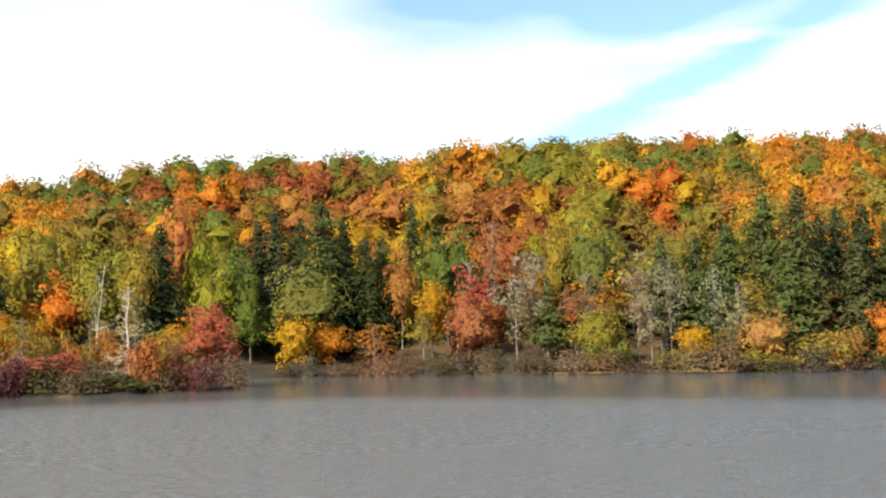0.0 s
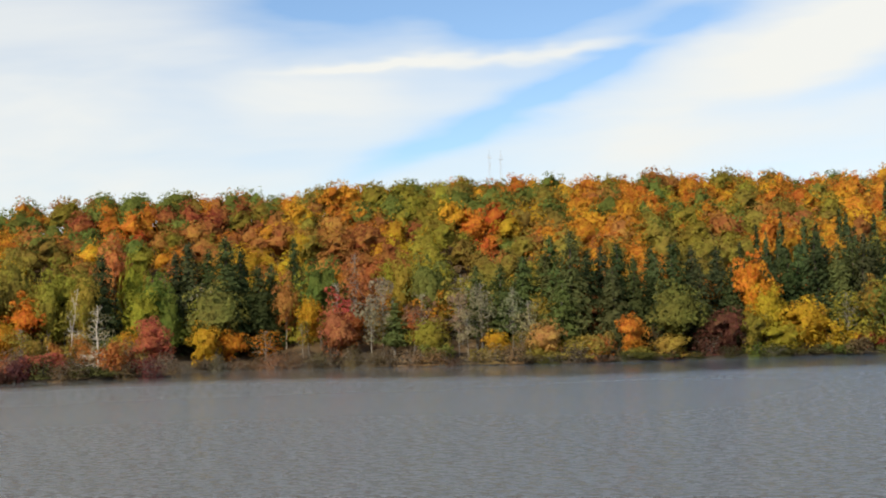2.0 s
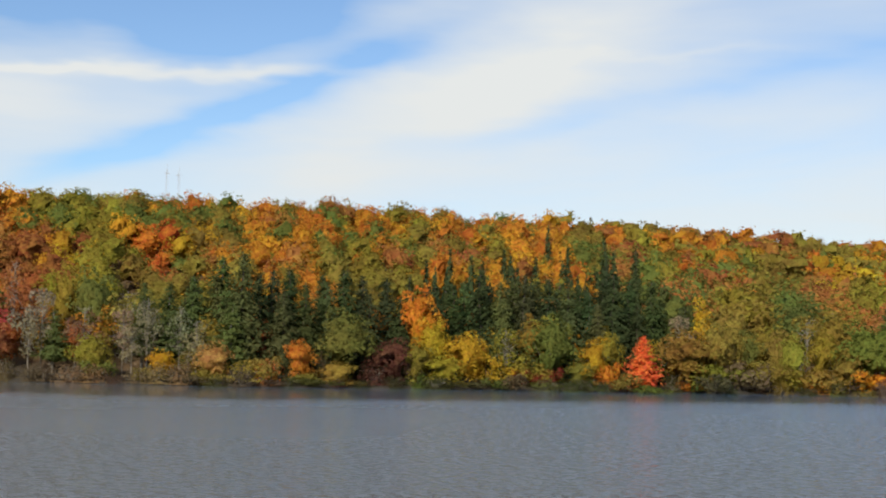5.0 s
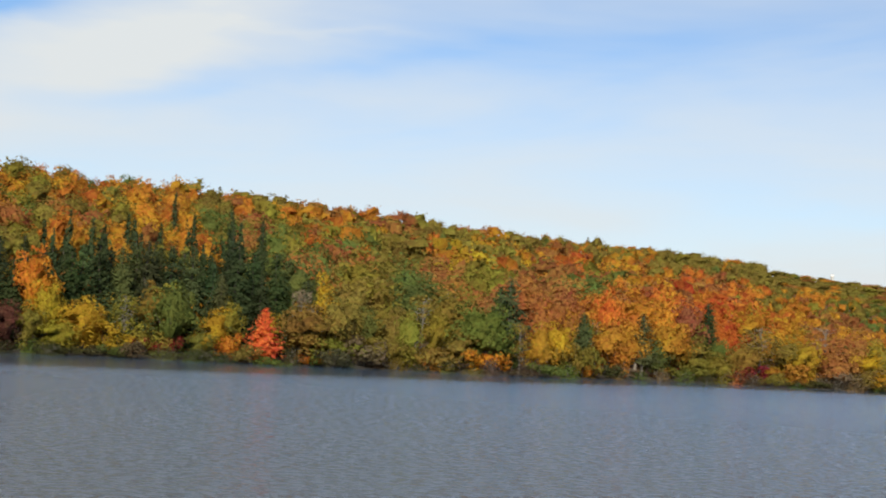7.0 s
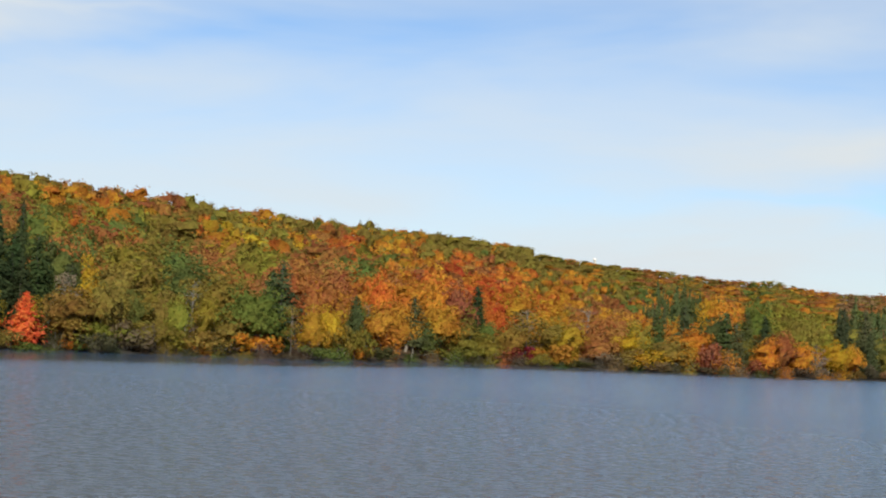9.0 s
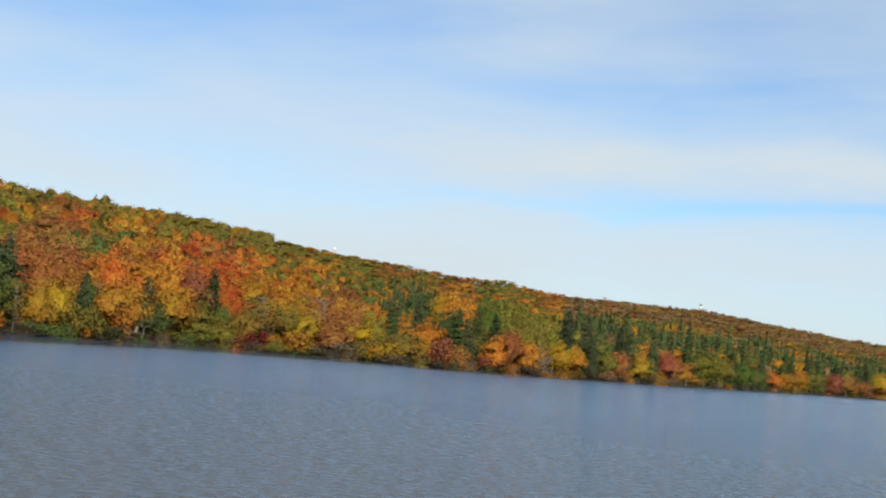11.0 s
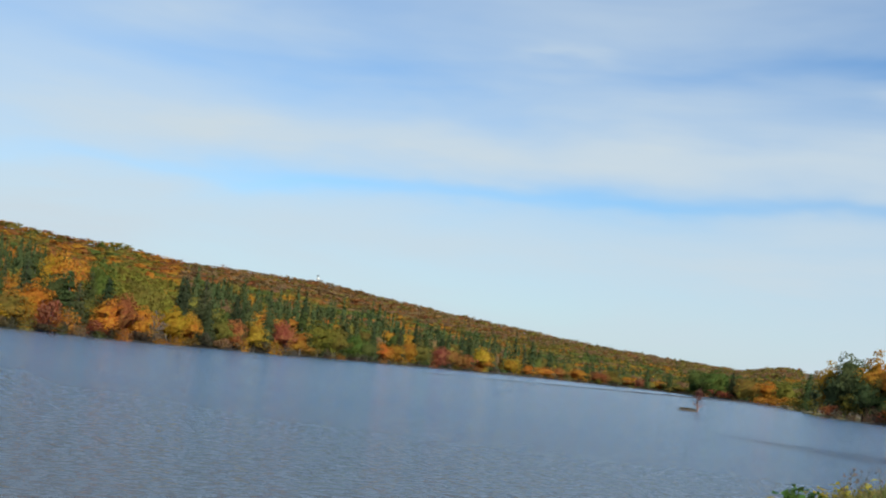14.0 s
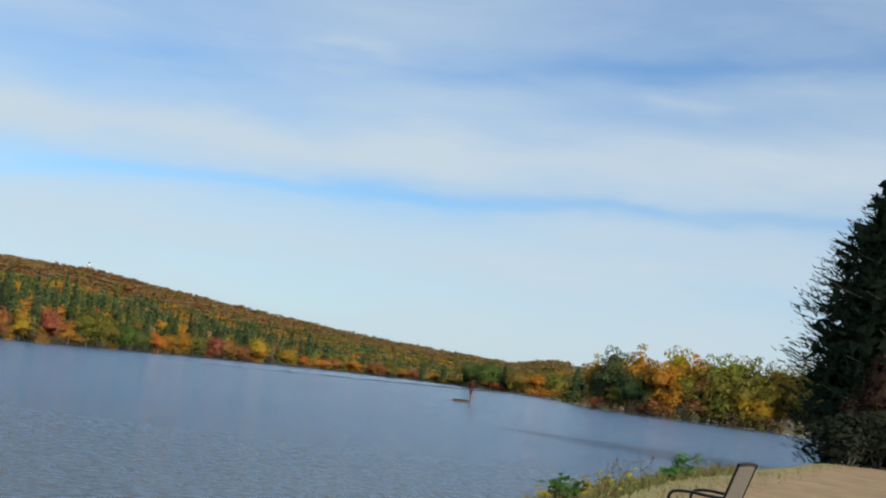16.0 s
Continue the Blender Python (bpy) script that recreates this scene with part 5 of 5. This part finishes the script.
def big_spruce(bearing, dist, height):
    """A broad old spruce: boughs that sag and then sweep up at the tips, hung with needle sprays."""
    ob = thing_at("spruce_tree", bearing, dist, "tall dark green spruce at the edge of the sandy beach", "tree", 0.1)
    stem_v, stem_f = stem(height * 0.98, 0.34, 0.05)
    part("trunk", mesh_of("trunk", stem_v, stem_f, BARK, True), ob)
    at, out, along, size, boughs = [], [], [], [], []
    n = 1500
    for i in range(n):
        z = 0.3 + (height - 0.6) * (i / n) ** 1.15
        r = float(np.interp(z / height, [0, 0.16, 0.38, 0.53, 0.67, 0.81, 1.0], [6.9, 7.5, 7.3, 6.5, 5.0, 3.0, 0.15])) * (rng.uniform(0.9, 1.03) + 0.05 * math.sin(z * 2.1 + 3 * math.sin(i * 2.4)))
        a = i * 2.39996 + rng.normal(0, 0.2)
        way, side = np.array([math.cos(a), math.sin(a), 0.0]), np.array([-math.sin(a), math.cos(a), 0.0])
        sag, lift = rng.uniform(0.08, 0.18), rng.uniform(0.08, 0.19)
        q = np.linspace(0, 1, 7)[:, None]
        path = way * r * q + [0, 0, z] + np.array([0, 0, 1.0]) * r * (-sag * q + lift * q ** 3.2)
        if i % 8 == 0:
            boughs.append(tube(path, np.linspace(0.05, 0.012, 7), 4))
        for k in np.linspace(0.40, 1.0, 24):
            p0 = np.array([np.interp(k, q[:, 0], path[:, c]) for c in range(3)])
            tip = way * (0.5 + 0.4 * k) + [0, 0, (-0.5 if k < 0.8 else 0.6) * rng.uniform(0.4, 1.2)] + side * rng.normal(0, 0.9 * (1.1 - 0.75 * k))
            at.append(p0 + side * rng.normal(0, 0.11) * r * (1.08 - k) + rng.normal(0, 0.06, 3))
            out.append(way * 0.8 + [0, 0, 0.5]), along.append(tip), size.append((0.17 if k < 0.8 else 0.085) * (0.6 + 0.05 * r))
        for k in range(5):
            at.append(way * r * rng.uniform(0.3, 0.8) + [0, 0, z + rng.normal(0, 0.3)])
            out.append(way + [0, 0, 0.2]), along.append(rng.normal(0, 1, 3)), size.append(0.42)
    v = cards(np.array(at), np.array(out), np.array(size), 4.6, np.array(along))
    crown = part("crown", crown_mesh("crown", v, NEEDLE), ob)
    crown.color = (0.030, 0.042, 0.024, 1)
    part("bough", mesh_of("bough", *joined(boughs), BARK, True), ob)


big_spruce(104.6, 74.0, 18.6)
# Maple and shrub leaves are coloured near-black to carry the spruce's shade.
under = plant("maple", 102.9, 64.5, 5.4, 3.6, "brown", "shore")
under["label"] = "rusty brown small maple, shade-darkened, against the dark spruce"
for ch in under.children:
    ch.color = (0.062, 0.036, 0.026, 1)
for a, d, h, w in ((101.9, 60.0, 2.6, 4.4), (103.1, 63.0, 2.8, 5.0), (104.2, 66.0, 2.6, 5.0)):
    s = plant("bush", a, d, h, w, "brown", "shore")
    s["label"] = "shrub under the tall spruce, leaf colour darkened for shade"
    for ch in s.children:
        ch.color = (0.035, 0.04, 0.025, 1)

METAL = plain("black_metal", (0.02, 0.018, 0.016), 0.4, 0.6, 30.0, 0.3, 0.1)
SLING = plain("tan_sling", (0.19, 0.16, 0.125), 0.75, 0.0, 60.0, 0.35, 0.5)


def patio_chair(bearing, dist, facing):
    """A sling chair, 0.6 wide, that faces +y; then turned to its bearing."""
    ob = thing_at("patio_chair", bearing, dist, "black metal patio chair with a tan woven sling", "chair", 0.01)
    ob.matrix_basis = ob.matrix_basis @ pose(0, 0, 0, 0, 0, -facing) @ Matrix.Diagonal((1.1, 1.1, 1.1, 1))

    def rod(name, pts, r=0.014):
        return part(name, mesh_of(name, *tube(smooth_way(pts), np.full(len(smooth_way(pts)), r), 8), METAL, True), ob)

    def smooth_way(pts):
        p0 = np.array(pts, float)
        for _ in range(2):
            a2 = p0[:-1] * 0.75 + p0[1:] * 0.25
            b2 = p0[:-1] * 0.25 + p0[1:] * 0.75
            p0 = np.concatenate([p0[:1], np.stack([a2, b2], 1).reshape(-1, 3), p0[-1:]])
        return p0

    for s in (-0.29, 0.29):
        rod("back_post", [(s, -0.22, 0.42), (s, -0.30, 0.62), (s, -0.42, 0.98)])
        rod("seat_rail", [(s, 0.26, 0.42), (s, 0.05, 0.39), (s, -0.22, 0.40)])
        rod("arm", [(s * 1.12, 0.20, 0.34), (s * 1.12, 0.27, 0.62), (s * 1.12, 0.10, 0.66), (s * 1.12, -0.18, 0.64), (s * 1.03, -0.31, 0.64)], 0.016)
        rod("leg", [(s * 1.12, 0.20, 0.36), (s * 1.12, 0.27, 0.15), (s * 1.12, 0.28, 0.0)], 0.015)
        rod("leg", [(s, -0.16, 0.40), (s * 1.05, -0.30, 0.16), (s * 1.08, -0.38, 0.0)], 0.015)
    rod("top_bar", [(-0.29, -0.42, 0.98), (-0.15, -0.435, 0.995), (0.15, -0.435, 0.995), (0.29, -0.42, 0.98)], 0.018)
    rod("crossbar", [(-0.29, 0.26, 0.42), (0.29, 0.26, 0.42)])

    def sheet(name, rows, label):
        p0 = smooth_way(rows)
        v, n = [], 9
        for q in p0:
            for i in range(n):
                u = i / (n - 1) * 2 - 1
                v.append((u * 0.275, q[1] - 0.02 * (1 - u * u) * (name == "back_sling"), q[2] - 0.015 * (1 - u * u) * (name != "back_sling")))
        m0 = len(v)
        v = v + [(a[0], a[1] - 0.003, a[2] - 0.006) for a in v]
        f = []
        for k in range(len(p0) - 1):
            for i in range(n - 1):
                a = k * n + i
                f += [(a, a + 1, a + n + 1, a + n), (m0 + a, m0 + a + n, m0 + a + n + 1, m0 + a + 1)]
        part(name, mesh_of(name, v, f, SLING, True), ob, label)

    sheet("seat_sling", [(0, 0.25, 0.425), (0, 0.05, 0.395), (0, -0.21, 0.405)], "tan woven seat sling")
    sheet("back_sling", [(0, -0.225, 0.43), (0, -0.30, 0.62), (0, -0.415, 0.975)], "tan woven back sling")


patio_chair(96.2, 15.0, 25.0)


def blades(bearings, n, tall, hue, seed, width=0.02, spread=1.6, inset=0.5):
    """Grass along the edge of the beach."""
    g = np.random.default_rng(seed)
    a = g.uniform(*bearings, n)
    clump = np.sin(a * 9.0) + np.sin(a * 23.0 + 1) + g.normal(0, 0.6, n)
    d = table(BEACH, a) - inset + g.normal(0, spread * 0.5, n)
    x, y, z = np.sin(np.radians(a)) * d, np.cos(np.radians(a)) * d, land(a, d)
    h = tall * g.uniform(0.45, 1.0, n) * np.clip(0.8 + 0.25 * clump, 0.25, 1.4)
    keep = z > -0.05
    x, y, z, h, n = x[keep], y[keep], z[keep], h[keep], int(keep.sum())
    t0 = g.uniform(0, 2 * np.pi, n)
    u = np.stack([np.cos(t0), np.sin(t0), 0 * t0], -1) * width
    lean = np.stack([g.normal(0, 0.35, n), g.normal(0, 0.35, n), np.ones(n)], -1) * h[:, None]
    p0 = np.stack([x, y, z - 0.02], -1)
    v = np.stack([p0 - u, p0 + u, p0 + lean], 1).reshape(-1, 3)
    ob = new("grass", crown_mesh("grass", v, LEAF))
    ob.color = (*hue, 1)
    return tagged(ob, "long green and dry grass along the edge of the beach", "grass", kind="stuff")


blades((87.8, 98.0), 8000, 0.22, (0.16, 0.17, 0.05), 3)
blades((88.4, 98.2), 4500, 0.28, (0.30, 0.23, 0.11), 4, 0.015)
blades((86, 104), 9000, 0.07, (0.27, 0.22, 0.09), 5, 0.02, 7.0, 5.0)


def weed(name, bearing, inset, height, width, hue, n, size, label):
    """A leafy weed: thin stems with broad leaves set along them."""
    dist = float(table(BEACH, bearing)) - inset
    ob = thing_at(name, bearing, dist, label, "weed", 0.03, "weeds on the bank")
    stems, at, out = [], [], []
    for i in range(max(3, n // 14)):
        tip = np.array([rng.normal(0, width * 0.3), rng.normal(0, width * 0.3), height * rng.uniform(0.65, 1.0)])
        w0 = wander((0, 0, 0), tip, 6, 0.02)
        stems.append(tube(w0, np.linspace(0.008, 0.003, 6), 4))
        for k in range(14):
            s = w0[rng.integers(1, 6)] + rng.normal(0, 0.05, 3) * width
            o = unit(np.array([*rng.normal(0, 1, 2), 0.6]))
            at.append(s + o * size * 0.6), out.append(np.array([0, 0, 1.0]) + 0.5 * o)
    for v, f in stems:
        part("stem", mesh_of("stem", v, f, plain_green, True), ob)
    lf = part("foliage", crown_mesh("foliage", cards(np.array(at), np.array(out), size, 1.8), LEAF), ob)
    lf.color = (*hue, 1)


plain_green = plain("weed_stem", (0.12, 0.13, 0.05), 0.7)
G1, G2, G3 = (0.10, 0.19, 0.045), (0.42, 0.34, 0.05), (0.20, 0.11, 0.07)
weed("sapling", 95.15, 0.8, 0.52, 0.6, (0.12, 0.21, 0.07), 90, 0.13, "small green sapling on the grassy bank")
weed("sapling", 94.55, 0.8, 0.34, 0.8, G1, 80, 0.11, "small green sapling on the grassy bank")
weed("weed", 89.9, 0.6, 0.42, 0.8, G1, 120, 0.085, "clump of green broad-leaved weeds on the bank")
weed("weed", 90.4, 0.7, 0.42, 0.6, G1, 100, 0.085, "clump of green broad-leaved weeds on the bank")
weed("weed", 89.4, 0.5, 0.34, 0.4, G2, 60, 0.06, "clump of yellowing weeds on the bank")
for a, i in ((91.4, 0.7), (91.9, 0.5), (92.4, 0.7), (90.9, 0.9), (93.0, 0.6)):
    weed("weed", a, i, 0.36, 0.6, G2, 56, 0.06, "clump of yellowing weeds on the bank")
for a, i in ((92.1, 0.1), (92.8, 0.1), (93.6, 0.2), (95.9, 0.2), (96.6, 0.3)):
    weed("weed", a, i, 0.6, 0.5, G3, 56, 0.04, "clump of brown seeded weeds on the bank")

# ---------------------------------------------------------------- out on the water and on the skyline
ROCK = plain("islet_earth", (0.11, 0.085, 0.06), 0.95, 0, 2.0, 0.5, 0.8)


def mound(name, length, width, height, mat, seed):
    g = np.random.default_rng(seed)
    n, m = 24, 8
    v, f = [], []
    for j in range(m):
        r = 1 - j / (m - 1)
        for i in range(n):
            a = 2 * math.pi * i / n
            k = 1 + 0.14 * math.sin(3 * a + seed) + 0.08 * g.normal() * r
            v.append((math.cos(a) * length / 2 * r * k, math.sin(a) * width / 2 * r * k, -0.25 + (height + 0.25) * (1 - r ** 2.2)))
    for j in range(m - 1):
        for i in range(n):
            f.append((j * n + i, j * n + (i + 1) % n, (j + 1) * n + (i + 1) % n, (j + 1) * n + i))
    return mesh_of(name, v, f, mat, True)


def on_water(name, bearing, dist, label, category, turn=0.0):
    ob = new(name)
    b0 = radians(bearing)
    ob.matrix_basis = pose(math.sin(b0) * dist, math.cos(b0) * dist, 0, 0, 0, turn)
    return tagged(ob, label, category)


islet = on_water("islet", 85.45, 176, "tiny grassy islet of earth standing in the lake", "islet", 0)
part("earth", mound("earth", 1.8, 3.2, 0.36, ROCK, 2), islet)
tuft = cards(np.column_stack([rng.uniform(-0.5, 0.5, 160), rng.uniform(-1.1, 1.1, 160), rng.uniform(0.15, 0.42, 160)]), np.tile([0, 0, 1.0], (160, 1)), 0.2)
part("turf", crown_mesh("turf", tuft, LEAF), islet).color = (0.12, 0.10, 0.05, 1)
b0 = radians(85.85)
sap = new("bare_sapling")
sap.matrix_basis = pose(math.sin(b0) * 176, math.cos(b0) * 176, 0.1, 0, 6, 0)
tagged(sap, "bare reddish sapling leaning out of the islet", "tree")
part("trunk", mesh_of("trunk", *joined([stem(2.8, 0.10, 0.1), twigs(34, 0.4, 2.7, 1.1, 0.035, 1.0, 3)]), plain("red_bark", (0.22, 0.10, 0.07), 0.9), True), sap)
c = unit(rng.normal(0, 1, (150, 3))) * rng.uniform(0.2, 0.9, (150, 1)) + [0, 0, 2.2]
part("crown", crown_mesh("crown", cards(c, c, 0.17), LEAF), sap).color = (0.20, 0.07, 0.05, 1)

# a low dark spit that runs out from the far bank
p1, p2 = np.array([230.0, 66.0]), np.array([556.0, 14.0])
n = 60
s = np.linspace(0, 1, n)
mid_ = p1 + (p2 - p1) * s[:, None]
nrm = np.array([-(p2 - p1)[1], (p2 - p1)[0]]) / np.linalg.norm(p2 - p1)
hw = 0.25 + 1.7 * s + 0.15 * np.sin(s * 37)
hz = 0.03 + 0.5 * s + 0.05 * np.sin(s * 61)
v = np.stack([np.column_stack([mid_ - nrm * hw[:, None] * 1.6, -0.3 + 0 * s]), np.column_stack([mid_ - nrm * hw[:, None] * 0.6, hz]),
              np.column_stack([mid_ + nrm * hw[:, None] * 0.6, hz]), np.column_stack([mid_ + nrm * hw[:, None] * 1.6, -0.3 + 0 * s])], 1).reshape(-1, 3)
f = [(k * 4 + j, k * 4 + j + 1, k * 4 + j + 5, k * 4 + j + 4) for k in range(n - 1) for j in range(3)]
tagged(new("spit", mesh_of("spit", v, f, plain("wet_stone", (0.05, 0.045, 0.04), 0.8, 0, 1.0), True)), "low dark stony spit across the lake", "spit", kind="structure")

STEEL = plain("grey_steel", (0.42, 0.43, 0.45), 0.5, 0.3, 4.0, 0.2, 0.1)
WHITE = plain("white_paint", (0.82, 0.82, 0.80), 0.5, 0.0, 4.0, 0.1, 0.1)
DARK = plain("dark_paint", (0.06, 0.06, 0.065), 0.6, 0.0, 4.0, 0.2, 0.1)


def lathe(name, profile, mat, sides=16):
    v = [(r * math.cos(2 * math.pi * i / sides), r * math.sin(2 * math.pi * i / sides), z) for r, z in profile for i in range(sides)]
    f = [(k * sides + i, k * sides + (i + 1) % sides, (k + 1) * sides + (i + 1) % sides, (k + 1) * sides + i) for k in range(len(profile) - 1) for i in range(sides)]
    return mesh_of(name, v, f, mat, True)


def ridge_top(bearing, back=0.0):
    return float(table(REACH, bearing)) + back


def radio_mast(bearing, rise_):
    d = ridge_top(bearing, 6.0)
    ob = thing_at("radio_mast", bearing, d, "slender grey lattice radio mast on the wooded ridge", "mast")
    z0 = float(land(bearing, d))
    top = EYE + d * math.tan(radians(rise_)) - z0
    for k in range(3):
        a = 2 * math.pi * k / 3
        part("mast_leg", mesh_of("mast_leg", *tube([(0.22 * math.cos(a), 0.22 * math.sin(a), -0.3), (0.16 * math.cos(a), 0.16 * math.sin(a), top)], [0.016, 0.013], 6), STEEL), ob)
    lace = []
    m = int(top / 0.5)
    for i in range(m):
        a, b2 = 2 * math.pi * i / 3, 2 * math.pi * (i + 1) / 3
        lace.append(tube([(0.2 * math.cos(a), 0.2 * math.sin(a), i * 0.5), (0.2 * math.cos(b2), 0.2 * math.sin(b2), i * 0.5 + 0.5)], [0.01, 0.01], 4))
    part("lacing", mesh_of("lacing", *joined(lace), STEEL), ob)
    part("antenna", mesh_of("antenna", *joined([tube([(-0.45, 0, top - 0.5), (0.45, 0, top - 0.5)], [0.03, 0.03], 6), tube([(0, 0, top - 0.2), (0, 0, top + 0.9)], [0.03, 0.01], 6)]), STEEL), ob)


radio_mast(7.74, 7.93)
radio_mast(8.25, 7.86)


def water_tank(bearing, rise_, radius):
    d = ridge_top(bearing, 10.0)
    ob = thing_at("water_tank", bearing, d, "white domed water tank showing over the ridge trees", "water tank")
    z = EYE + d * math.tan(radians(rise_)) - float(land(bearing, d))
    part("shell", lathe("shell", [(radius * 0.7, -0.3), (radius * 0.7, z - radius * 0.4), (radius, z - radius * 0.2), (radius, z + radius * 0.3), (radius * 0.8, z + radius * 0.7), (radius * 0.4, z + radius * 0.9), (0.02, z + radius)], WHITE), ob)
    part("vent", lathe("vent", [(0.25, z + radius), (0.25, z + radius + 0.3), (0.02, z + radius + 0.35)], STEEL, 8), ob)


water_tank(52.8, 3.9, 1.1)


def lookout(bearing, low, high):
    d = ridge_top(bearing, 8.0)
    ob = thing_at("lookout_tower", bearing, d, "small white tower with a dark cap on the far ridge", "tower")
    g0 = float(land(bearing, d))
    z0, z1 = EYE + d * math.tan(radians(low)) - g0, EYE + d * math.tan(radians(high)) - g0
    for sx_, sy_ in ((-1, -1), (1, -1), (1, 1), (-1, 1)):
        part("leg", mesh_of("leg", *tube([(sx_ * 1.6, sy_ * 1.6, -0.5), (sx_ * 1.1, sy_ * 1.1, z0)], [0.16, 0.13], 6), STEEL), ob)
    part("cabin", lathe("cabin", [(0.05, z0), (1.9, z0), (1.9, z0 + (z1 - z0) * 0.45), (0.05, z0 + (z1 - z0) * 0.45)], WHITE, 8), ob, "white cabin")
    part("mast", mesh_of("mast", *tube([(0, 0, z0 + (z1 - z0) * 0.4), (0, 0, z1)], [0.5, 0.4], 8), WHITE), ob)
    part("cap", lathe("cap", [(0.05, z0 + (z1 - z0) * 0.72), (1.1, z0 + (z1 - z0) * 0.74), (1.0, z1), (0.05, z1 + 0.3)], DARK, 10), ob, "dark cap")


lookout(68.88, 2.78, 2.96)
